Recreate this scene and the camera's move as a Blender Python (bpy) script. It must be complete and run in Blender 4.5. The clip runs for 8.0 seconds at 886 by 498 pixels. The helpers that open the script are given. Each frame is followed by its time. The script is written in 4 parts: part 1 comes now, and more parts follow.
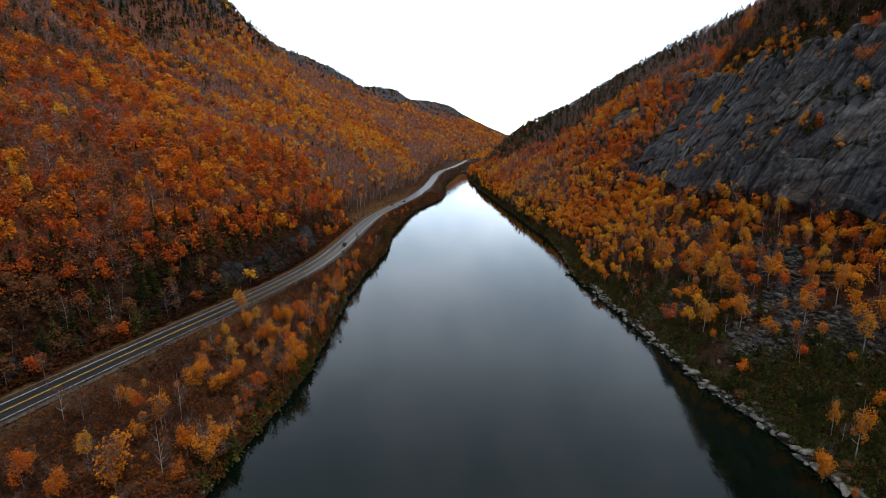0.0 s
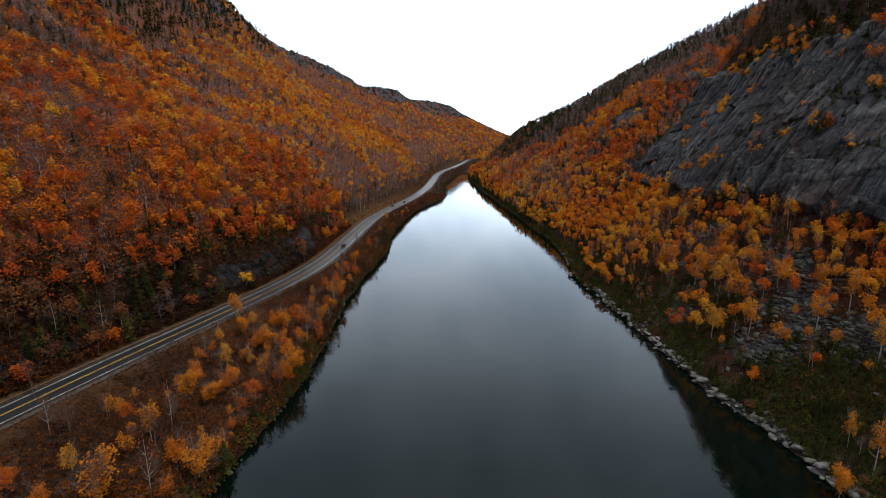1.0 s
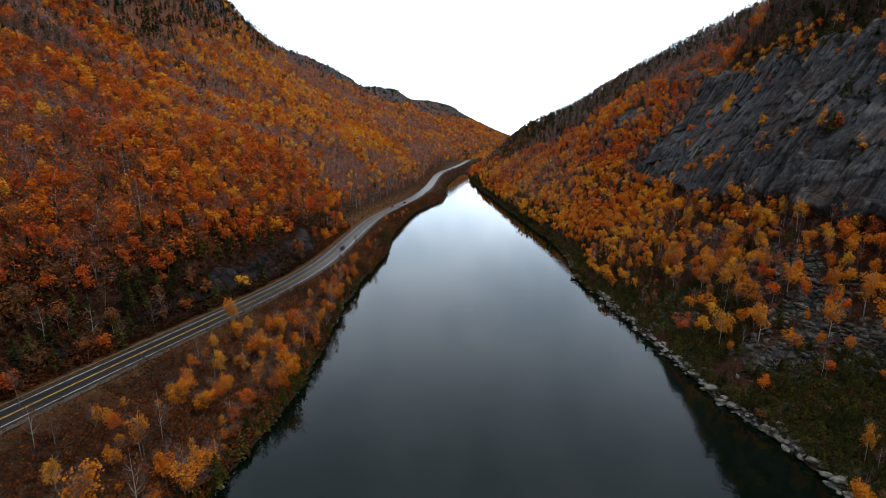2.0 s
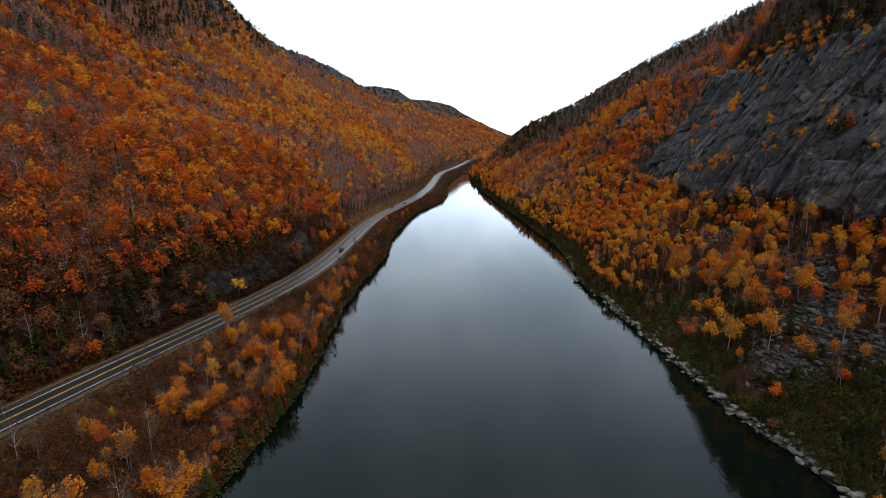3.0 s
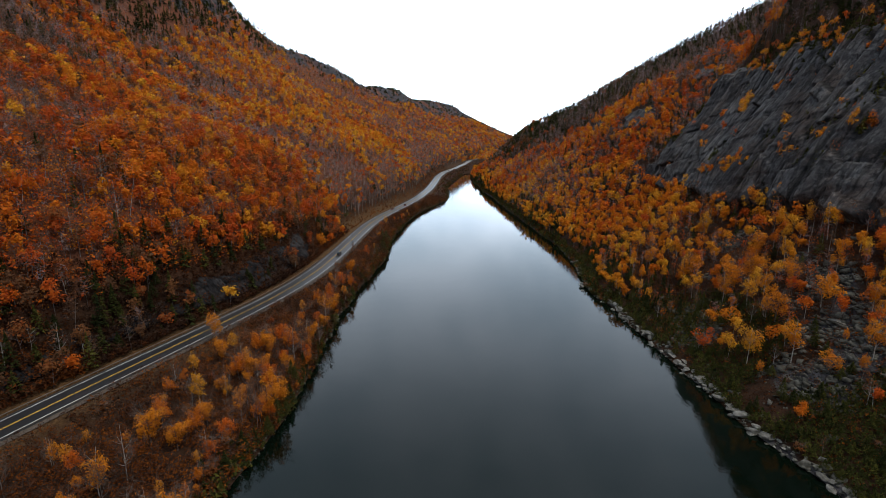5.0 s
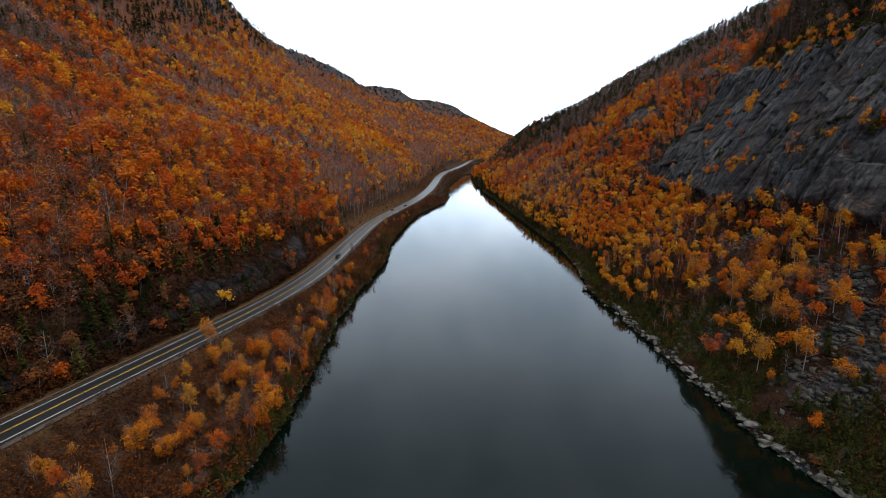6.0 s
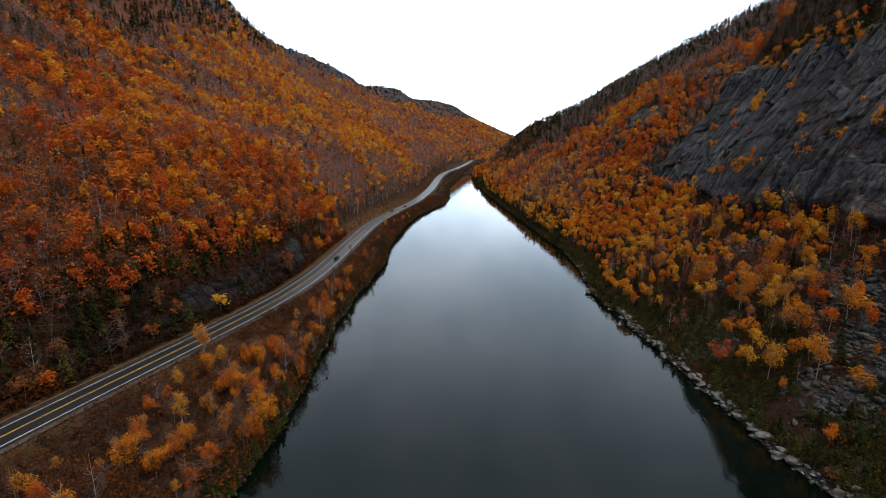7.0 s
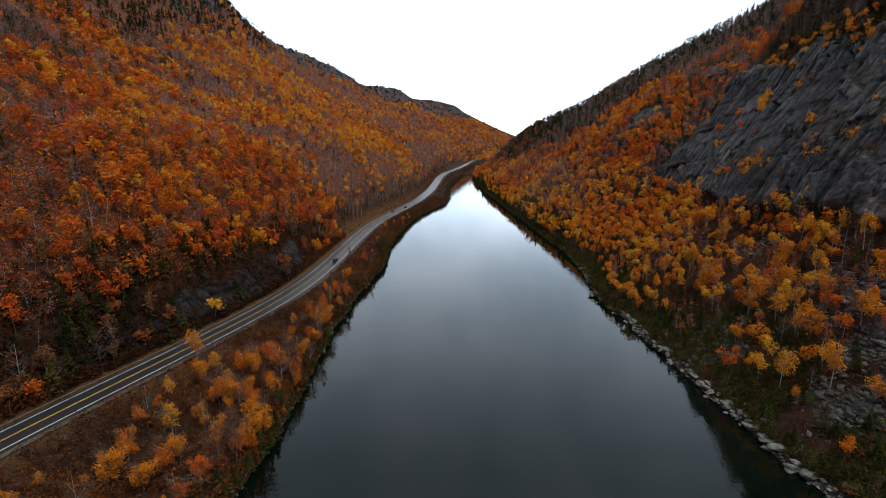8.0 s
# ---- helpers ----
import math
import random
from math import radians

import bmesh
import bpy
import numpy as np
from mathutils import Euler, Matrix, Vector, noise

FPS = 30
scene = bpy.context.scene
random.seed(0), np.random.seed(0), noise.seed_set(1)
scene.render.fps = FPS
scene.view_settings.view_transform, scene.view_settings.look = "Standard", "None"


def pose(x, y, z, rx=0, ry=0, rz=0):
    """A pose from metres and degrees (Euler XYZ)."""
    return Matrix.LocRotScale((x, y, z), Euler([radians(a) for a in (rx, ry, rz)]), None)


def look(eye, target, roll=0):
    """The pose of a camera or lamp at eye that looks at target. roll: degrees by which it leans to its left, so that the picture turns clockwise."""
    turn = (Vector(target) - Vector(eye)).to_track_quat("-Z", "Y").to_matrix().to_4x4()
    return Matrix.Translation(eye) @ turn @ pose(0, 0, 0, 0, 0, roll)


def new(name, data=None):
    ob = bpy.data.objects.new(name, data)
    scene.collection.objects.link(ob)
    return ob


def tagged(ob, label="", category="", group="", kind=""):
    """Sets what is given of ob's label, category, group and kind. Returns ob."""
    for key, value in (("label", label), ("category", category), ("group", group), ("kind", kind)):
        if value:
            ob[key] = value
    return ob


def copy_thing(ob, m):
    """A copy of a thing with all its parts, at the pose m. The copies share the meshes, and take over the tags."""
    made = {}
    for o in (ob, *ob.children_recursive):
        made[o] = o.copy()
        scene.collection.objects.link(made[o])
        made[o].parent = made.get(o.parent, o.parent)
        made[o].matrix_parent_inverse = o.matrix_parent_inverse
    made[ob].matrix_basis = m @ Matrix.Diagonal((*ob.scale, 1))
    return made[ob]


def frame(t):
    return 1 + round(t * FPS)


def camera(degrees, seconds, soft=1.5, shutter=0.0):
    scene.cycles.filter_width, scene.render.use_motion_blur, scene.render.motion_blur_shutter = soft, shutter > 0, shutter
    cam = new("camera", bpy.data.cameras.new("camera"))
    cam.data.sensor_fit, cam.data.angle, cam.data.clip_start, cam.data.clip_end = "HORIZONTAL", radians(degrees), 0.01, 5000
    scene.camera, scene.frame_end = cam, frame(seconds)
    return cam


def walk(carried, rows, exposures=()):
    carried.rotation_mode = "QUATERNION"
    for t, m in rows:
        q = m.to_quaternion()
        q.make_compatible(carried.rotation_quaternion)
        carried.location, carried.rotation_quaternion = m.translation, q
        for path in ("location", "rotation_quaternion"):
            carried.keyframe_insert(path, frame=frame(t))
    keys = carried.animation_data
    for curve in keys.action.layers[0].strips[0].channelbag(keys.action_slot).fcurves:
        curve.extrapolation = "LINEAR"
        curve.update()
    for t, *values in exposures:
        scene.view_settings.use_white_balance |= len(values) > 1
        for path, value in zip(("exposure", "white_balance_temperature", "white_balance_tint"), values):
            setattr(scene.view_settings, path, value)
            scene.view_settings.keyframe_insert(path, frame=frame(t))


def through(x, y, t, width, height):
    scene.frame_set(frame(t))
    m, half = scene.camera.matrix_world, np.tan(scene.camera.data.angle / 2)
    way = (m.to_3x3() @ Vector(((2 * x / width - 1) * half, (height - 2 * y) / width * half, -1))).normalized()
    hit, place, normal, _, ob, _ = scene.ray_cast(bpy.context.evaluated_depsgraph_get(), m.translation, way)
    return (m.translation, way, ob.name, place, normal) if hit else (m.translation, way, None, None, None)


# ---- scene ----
cam = camera(84.0, 8.0, soft=0.8)
EYE, TILT, SPEED = 72.0, -13.3, 4.42
# seconds, yaw, pitch, roll: a straight, level glide up the lake with a slow drift of the gimbal
ROWS = [(0.0, 0.0, 0.0, 0.0), (2.0, 0.118, 0.004, 0.023), (4.0, 0.235, 0.008, 0.046), (6.0, 0.353, 0.012, 0.070), (8.0, 0.471, 0.015, 0.093)]
walk(cam, [(t, pose(-0.0021 * SPEED * t, SPEED * t, EYE + 0.0086 * SPEED * t, 90 + TILT + pitch, roll, yaw)) for t, yaw, pitch, roll in ROWS])

# ---- light: a bright overcast sky with a veiled sun high to the side ----
SUN_HEIGHT, SUN_TURN, OVERHEAD = 66.0, 125.0, 0.84
CLOUD_DRIFT = (0.3, 0.0, 0.1)
world = bpy.data.worlds.new("overcast_sky")
scene.world = world
world.use_nodes = True
wn, wl = world.node_tree.nodes, world.node_tree.links
wn.clear()
sky = wn.new("ShaderNodeTexSky")
sky.sky_type, sky.sun_disc = "NISHITA", False
sky.sun_elevation, sky.sun_rotation = radians(SUN_HEIGHT), radians(SUN_TURN)
sky_bg = wn.new("ShaderNodeBackground")
sky_bg.inputs["Strength"].default_value = 0.08
wl.new(sky.outputs[0], sky_bg.inputs["Color"])
coord = wn.new("ShaderNodeTexCoord")
puffs = wn.new("ShaderNodeTexNoise")
puffs.inputs["Scale"].default_value, puffs.inputs["Detail"].default_value = 5.0, 3
drift = wn.new("ShaderNodeMapping")
drift.inputs["Location"].default_value = CLOUD_DRIFT
wl.new(coord.outputs["Generated"], drift.inputs["Vector"])
wl.new(drift.outputs[0], puffs.inputs["Vector"])
tone = wn.new("ShaderNodeValToRGB")
tone.color_ramp.elements[0].position, tone.color_ramp.elements[0].color = 0.30, (0.565, 0.71, 0.865, 1)
tone.color_ramp.elements[1].position, tone.color_ramp.elements[1].color = 0.62, (0.825, 0.96, 1.125, 1)
wl.new(puffs.outputs["Fac"], tone.inputs["Fac"])
# the cloud deck is even overhead and brightest in the thin cover low over the valley ahead
split = wn.new("ShaderNodeSeparateXYZ")
wl.new(coord.outputs["Generated"], split.inputs[0])


def spread_of(value, *points):
    """A smooth curve through (value, result) points."""
    c = wn.new("ShaderNodeFloatCurve")
    c.mapping.use_clip = False
    line = c.mapping.curves[0]
    line.points[0].location, line.points[1].location = points[0], points[-1]
    for place in points[1:-1]:
        line.points.new(*place)
    c.mapping.update()
    wl.new(value, c.inputs["Value"])
    return c.outputs[0]


def worked(how, a, b):
    m = wn.new("ShaderNodeMath")
    m.operation = how
    for sock, v in zip(m.inputs, (a, b)):
        if isinstance(v, float):
            sock.default_value = v
        else:
            wl.new(v, sock)
    return m.outputs[0]


low_glow = spread_of(split.outputs["Z"], (0.0, 4.4), (0.08, 3.7), (0.17, 2.55), (0.30, 1.4), (0.40, 1.02), (0.60, 0.38), (1.0, 0.0))
ahead = spread_of(worked("MULTIPLY_ADD", split.outputs["Y"], 0.5), (0.0, 0.05), (0.5, 0.1), (0.75, 0.5), (0.92, 1.0), (1.0, 1.0))
ahead.node.inputs["Value"].links[0].from_node.inputs[2].default_value = 0.5
deck = worked("MULTIPLY_ADD", low_glow, ahead)
deck.node.inputs[2].default_value = OVERHEAD
cloud_bg = wn.new("ShaderNodeBackground")
wl.new(deck, cloud_bg.inputs["Strength"])
wl.new(tone.outputs["Color"], cloud_bg.inputs["Color"])
blend = wn.new("ShaderNodeMixShader")
blend.inputs[0].default_value = 0.85
wl.new(sky_bg.outputs[0], blend.inputs[1])
wl.new(cloud_bg.outputs[0], blend.inputs[2])
out = wn.new("ShaderNodeOutputWorld")
wl.new(blend.outputs[0], out.inputs["Surface"])
sun = new("sun", bpy.data.lights.new("sun", "SUN"))
sun.data.energy, sun.data.angle, sun.data.color = 2.0, radians(14), (1.0, 0.91, 0.79)
sun_from = Vector((math.sin(radians(SUN_TURN)) * math.cos(radians(SUN_HEIGHT)), math.cos(radians(SUN_TURN)) * math.cos(radians(SUN_HEIGHT)), math.sin(radians(SUN_HEIGHT))))
sun.matrix_world = look(sun_from * 600, (0, 0, 0))
scene.view_settings.exposure = 0.0


# ---- materials ----
class Mat:
    """A short way to wire a node material."""

    def __init__(self, name, roughness=0.9, specular=0.3):
        self.m = bpy.data.materials.new(name)
        self.m.use_nodes = True
        self.n, self.l = self.m.node_tree.nodes, self.m.node_tree.links
        self.b = self.n["Principled BSDF"]
        self.b.inputs["Roughness"].default_value = roughness
        self.b.inputs["Specular IOR Level"].default_value = specular
        self.where = self.n.new("ShaderNodeNewGeometry").outputs["Position"]

    def noise(self, size, detail=4, rough=0.6, stretch=None):
        t = self.n.new("ShaderNodeTexNoise")
        t.inputs["Scale"].default_value, t.inputs["Detail"].default_value, t.inputs["Roughness"].default_value = 1.0 / size, detail, rough
        src = self.where
        if stretch:
            k = self.n.new("ShaderNodeMapping")
            k.inputs["Rotation"].default_value, k.inputs["Scale"].default_value = stretch
            self.l.new(src, k.inputs["Vector"])
            src = k.outputs[0]
        self.l.new(src, t.inputs["Vector"])
        return t.outputs["Fac"]

    def cells(self, size, stretch=None):
        t = self.n.new("ShaderNodeTexVoronoi")
        t.feature = "DISTANCE_TO_EDGE"
        t.inputs["Scale"].default_value = 1.0 / size
        src = self.where
        if stretch:
            k = self.n.new("ShaderNodeMapping")
            k.inputs["Rotation"].default_value, k.inputs["Scale"].default_value = stretch
            self.l.new(src, k.inputs["Vector"])
            src = k.outputs[0]
        self.l.new(src, t.inputs["Vector"])
        return t.outputs["Distance"]

    def ramp(self, fac, *stops):
        r = self.n.new("ShaderNodeValToRGB")
        e = r.color_ramp.elements
        while len(e) < len(stops):
            e.new(0.5)
        for k, (p, c) in zip(e, stops):
            k.position, k.color = p, (*c, 1) if len(c) == 3 else c
        self.l.new(fac, r.inputs["Fac"])
        return r.outputs["Color"]

    def mix(self, fac, a, b, how="MIX"):
        x = self.n.new("ShaderNodeMix")
        x.data_type, x.blend_type = "RGBA", how
        for sock, v in ((x.inputs[0], fac), (x.inputs[6], a), (x.inputs[7], b)):
            if isinstance(v, (int, float)):
                sock.default_value = v
            elif isinstance(v, tuple):
                sock.default_value = (*v, 1)
            else:
                self.l.new(v, sock)
        return x.outputs[2]

    def math(self, how, a, b=0.0):
        x = self.n.new("ShaderNodeMath")
        x.operation = how
        for sock, v in ((x.inputs[0], a), (x.inputs[1], b)):
            if isinstance(v, (int, float)):
                sock.default_value = v
            else:
                self.l.new(v, sock)
        return x.outputs[0]

    def attribute(self, name):
        a = self.n.new("ShaderNodeAttribute")
        a.attribute_name = name
        return a.outputs["Fac"]

    def island(self):
        return self.n.new("ShaderNodeNewGeometry").outputs["Random Per Island"]

    def any_object(self):
        return self.n.new("ShaderNodeObjectInfo").outputs["Random"]

    def colour(self, c):
        if isinstance(c, tuple):
            self.b.inputs["Base Color"].default_value = (*c, 1)
        else:
            self.l.new(c, self.b.inputs["Base Color"])
        return self

    def bump(self, h, depth, strength=1.0):
        k = self.n.new("ShaderNodeBump")
        k.inputs["Distance"].default_value, k.inputs["Strength"].default_value = depth, strength
        self.l.new(h, k.inputs["Height"])
        self.l.new(k.outputs[0], self.b.inputs["Normal"])
        return self


def leaf_material(name, stops, through=0.35, spread=0.4):
    """Leaves: colour by the tree's tint, varied leaf by leaf, with light coming through."""
    k = Mat(name, 0.85, 0.05)
    vary = k.math("MULTIPLY_ADD", k.island(), 0.12)
    vary.node.inputs[2].default_value = -0.06
    tint = k.math("ADD", k.attribute("tint"), vary)
    col = k.ramp(tint, *stops)
    light = k.math("MULTIPLY_ADD", k.island(), spread)
    light.node.inputs[2].default_value = 1.0 - spread / 2
    col = k.mix(1.0, col, light, "MULTIPLY")
    k.colour(col)
    tr = k.n.new("ShaderNodeBsdfTranslucent")
    k.l.new(col, tr.inputs["Color"])
    mx = k.n.new("ShaderNodeMixShader")
    mx.inputs[0].default_value = through
    k.l.new(k.b.outputs[0], mx.inputs[1])
    k.l.new(tr.outputs[0], mx.inputs[2])
    k.l.new(mx.outputs[0], k.n["Material Output"].inputs["Surface"])
    return k.m


M_LEAF = leaf_material("autumn_leaves", [(0.0, (0.66, 0.34, 0.03)), (0.2, (0.64, 0.245, 0.018)), (0.45, (0.56, 0.145, 0.014)), (0.65, (0.48, 0.080, 0.016)),
                                         (0.8, (0.22, 0.082, 0.026)), (1.0, (0.115, 0.062, 0.034))])
M_NEEDLE = leaf_material("evergreen_needles", [(0.0, (0.013, 0.018, 0.007)), (0.5, (0.036, 0.040, 0.010)), (1.0, (0.105, 0.096, 0.019))], 0.15, 0.15)
M_SCRUB = leaf_material("dry_scrub_leaves", [(0.0, (0.25, 0.078, 0.011)), (0.4, (0.13, 0.037, 0.009)), (0.7, (0.052, 0.019, 0.008)), (1.0, (0.026, 0.013, 0.008))], 0.3, 0.35)

k = Mat("grey_bark", 0.95)
M_BARK = k.colour(k.ramp(k.noise(0.4), (0.3, (0.07, 0.055, 0.048)), (0.7, (0.19, 0.16, 0.145)))).m
k = Mat("birch_bark", 0.8)
M_BIRCH = k.colour(k.ramp(k.noise(0.35), (0.3, (0.15, 0.13, 0.115)), (0.55, (0.38, 0.35, 0.315)))).m
# Mauve-grey of bare twigs, lightened so far stands carry some haze in it.
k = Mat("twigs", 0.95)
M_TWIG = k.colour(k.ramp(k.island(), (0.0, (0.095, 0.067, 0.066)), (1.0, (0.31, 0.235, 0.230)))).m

k = Mat("brown_twigs", 0.95)
M_TWIG_BROWN = k.colour(k.ramp(k.island(), (0.0, (0.040, 0.027, 0.021)), (1.0, (0.135, 0.098, 0.080)))).m

k = Mat("brushwood", 0.95)
M_BRUSH = k.colour(k.ramp(k.island(), (0.0, (0.030, 0.016, 0.010)), (1.0, (0.095, 0.053, 0.034)))).m

k = Mat("forest_floor", 1.0, 0.1)
litter = k.ramp(k.noise(2.2, 6, 0.7), (0.25, (0.012, 0.007, 0.005)), (0.5, (0.030, 0.015, 0.009)), (0.75, (0.062, 0.030, 0.015)))
patch = k.ramp(k.noise(23, 3), (0.35, (0.026, 0.017, 0.013)), (0.65, (0.062, 0.030, 0.014)))
litter = k.mix(0.45, litter, patch)
fallen = k.ramp(k.noise(1.6, 6, 0.75), (0.25, (0.045, 0.022, 0.015)), (0.5, (0.125, 0.047, 0.025)), (0.75, (0.25, 0.084, 0.034)))
litter = k.mix(k.attribute("fallen"), litter, fallen)
grass = k.ramp(k.noise(1.3, 6, 0.75), (0.25, (0.034, 0.019, 0.010)), (0.5, (0.090, 0.048, 0.020)), (0.75, (0.17, 0.098, 0.042)))
stone = k.ramp(k.noise(5, 8, 0.7), (0.34, (0.013, 0.012, 0.013)), (0.5, (0.036, 0.033, 0.036)), (0.68, (0.120, 0.114, 0.114)))
ragged = k.math("ADD", k.attribute("rock"), k.math("MULTIPLY_ADD", k.noise(7, 5, 0.7), 0.9))
ragged.node.inputs[1].links[0].from_node.inputs[2].default_value = -0.45
edge = k.ramp(ragged, (0.42, (0, 0, 0)), (0.58, (1, 1, 1)))
M_GROUND = k.colour(k.mix(edge, k.mix(k.attribute("grass"), litter, grass), stone)).bump(k.noise(0.8, 6, 0.75), 0.5).m



def along_face(k, size_across, size_along, detail=6, rough=0.7):
    """Noise drawn out along the slanting joints of a rock face."""
    c = k.n.new("ShaderNodeCombineXYZ")
    k.l.new(k.math("DIVIDE", k.attribute("across"), size_across), c.inputs[0])
    k.l.new(k.math("DIVIDE", k.attribute("along"), size_along), c.inputs[1])
    t = k.n.new("ShaderNodeTexNoise")
    t.inputs["Scale"].default_value, t.inputs["Detail"].default_value, t.inputs["Roughness"].default_value = 1.0, detail, rough
    k.l.new(c.outputs[0], t.inputs["Vector"])
    return t.outputs["Fac"]


def rock_face_material(name, dark, mid, pale, sheen=0.3):
    k = Mat(name, 0.85, sheen)
    base = k.mix(0.55, k.ramp(k.noise(9, 8, 0.75), (0.36, dark), (0.5, mid), (0.64, pale)), k.ramp(k.noise(1.6, 8, 0.85), (0.38, dark), (0.5, mid), (0.62, pale)))
    streak = k.ramp(along_face(k, 1.5, 3.6, 7, 0.75), (0.40, (0.42, 0.39, 0.40)), (0.6, (1.15, 1.15, 1.15)))
    # Dark joints and seams, with shade put into the colour beyond the relief's own.
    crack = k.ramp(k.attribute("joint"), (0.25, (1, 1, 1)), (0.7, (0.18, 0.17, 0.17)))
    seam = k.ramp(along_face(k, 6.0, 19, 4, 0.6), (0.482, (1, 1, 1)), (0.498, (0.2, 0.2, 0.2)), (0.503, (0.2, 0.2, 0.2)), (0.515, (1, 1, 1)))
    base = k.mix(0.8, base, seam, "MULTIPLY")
    for wide_, long_, dark_ in ((6.0, 21.0, 0.5),):
        c = k.n.new("ShaderNodeCombineXYZ")
        warp = k.math("MULTIPLY", k.noise(3.0, 4, 0.6), 0.3)
        k.l.new(k.math("ADD", k.math("DIVIDE", k.attribute("across"), wide_), warp), c.inputs[0])
        k.l.new(k.math("ADD", k.math("DIVIDE", k.attribute("along"), long_), warp), c.inputs[1])
        v = k.n.new("ShaderNodeTexVoronoi")
        v.feature = "DISTANCE_TO_EDGE"
        v.inputs["Scale"].default_value = 1.0
        k.l.new(c.outputs[0], v.inputs["Vector"])
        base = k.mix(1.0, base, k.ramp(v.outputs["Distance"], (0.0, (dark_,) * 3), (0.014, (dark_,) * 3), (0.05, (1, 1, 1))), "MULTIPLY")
    stain = k.ramp(k.noise(14, 5, 0.65), (0.48, (1, 1, 1)), (0.64, (0.66, 0.48, 0.40)))
    lichen = k.ramp(k.noise(3.1, 6, 0.75), (0.56, (1, 1, 1)), (0.7, (1.25, 1.3, 1.2)))
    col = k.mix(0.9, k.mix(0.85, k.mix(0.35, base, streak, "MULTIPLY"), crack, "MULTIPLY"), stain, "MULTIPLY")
    col = k.mix(0.8, col, lichen, "MULTIPLY")
    col = k.mix(0.85, col, k.ramp(k.attribute("slab"), (0.1, (0.5, 0.49, 0.51)), (0.5, (0.97, 0.97, 0.97)), (0.9, (1.6, 1.6, 1.55))), "MULTIPLY")
    h = k.math("ADD", along_face(k, 3.2, 2.6, 6, 0.65), k.math("MULTIPLY", k.noise(0.8, 6, 0.75), 0.5))
    return k.colour(col).bump(h, 0.42).m


M_CLIFF = rock_face_material("cliff_rock", (0.021, 0.020, 0.022), (0.060, 0.058, 0.061), (0.160, 0.156, 0.150))
M_CUT = rock_face_material("road_cut_rock", (0.010, 0.009, 0.010), (0.024, 0.023, 0.025), (0.05, 0.047, 0.046), 0.1)

k = Mat("boulder_stone", 0.9, 0.3)
base = k.ramp(k.noise(0.9, 6, 0.7), (0.25, (0.060, 0.057, 0.051)), (0.5, (0.135, 0.128, 0.115)), (0.75, (0.27, 0.26, 0.23)))
lichen = k.ramp(k.noise(2.5, 5, 0.7), (0.5, (1, 1, 1)), (0.7, (0.55, 0.58, 0.42)))
tone = k.math("MULTIPLY_ADD", k.any_object(), 0.6)
tone.node.inputs[2].default_value = 0.6
M_STONE = k.colour(k.mix(1.0, k.mix(0.8, base, lichen, "MULTIPLY"), tone, "MULTIPLY")).bump(k.noise(0.3, 6, 0.7), 0.08).m
k = Mat("scree_stone", 0.95, 0.2)
base = k.ramp(k.noise(0.9, 6, 0.7), (0.25, (0.032, 0.030, 0.026)), (0.75, (0.145, 0.139, 0.120)))
M_SCREE = k.colour(k.mix(0.8, base, k.ramp(k.island(), (0, (0.45, 0.45, 0.43)), (1, (1.2, 1.2, 1.15))), "MULTIPLY")).m

k = Mat("asphalt", 0.36, 0.4)
col = k.ramp(k.noise(0.5, 6, 0.8), (0.3, (0.014, 0.014, 0.016)), (0.7, (0.030, 0.030, 0.032)))
M_ASPHALT = k.colour(k.mix(0.5, col, k.ramp(k.noise(14, 4), (0.35, (0.6, 0.6, 0.6)), (0.65, (1.15, 1.15, 1.15))), "MULTIPLY")).m
k = Mat("gravel", 1.0, 0.2)
M_GRAVEL = k.colour(k.ramp(k.noise(0.7, 8, 0.8), (0.3, (0.045, 0.034, 0.026)), (0.7, (0.115, 0.091, 0.072)))).m


def paint(name, c):
    k = Mat(name, 0.7, 0.3)
    worn = k.ramp(k.noise(1.2, 6, 0.8), (0.28, tuple(0.35 * v for v in c)), (0.42, c))
    return k.colour(worn).m


M_WHITE, M_YELLOW = paint("white_road_paint", (0.62, 0.62, 0.60)), paint("yellow_road_paint", (0.62, 0.36, 0.05))
k = Mat("weathered_steel", 0.8, 0.3)
M_RAIL = k.colour(k.ramp(k.noise(1.5, 5), (0.3, (0.075, 0.060, 0.050)), (0.7, (0.17, 0.145, 0.125)))).m

k = Mat("lake_water", 0.03, 0.5)
k.b.inputs["IOR"].default_value = 1.333
k.colour(k.ramp(k.noise(45, 3), (0.3, (0.0012, 0.0034, 0.0019)), (0.7, (0.0018, 0.0046, 0.0027))))
ripple = k.math("ADD", k.noise(1.1, 3, 0.5), k.math("MULTIPLY", k.noise(6, 2, 0.5), 2.0))
M_WATER = k.bump(ripple, 0.010, 1.0).m

# ---- lie of the land: every height is a function of (x, y) ----
def table(*pairs):
    a = np.array(pairs, float)
    return a[:, 0], a[:, 1]


def soft_table(v, tab, width):
    """Piecewise-linear table, rounded off over a width."""
    return sum(w * np.interp(v + k * width, *tab) for k, w in ((-1, 0.12), (-0.5, 0.23), (0, 0.3), (0.5, 0.23), (1, 0.12)))


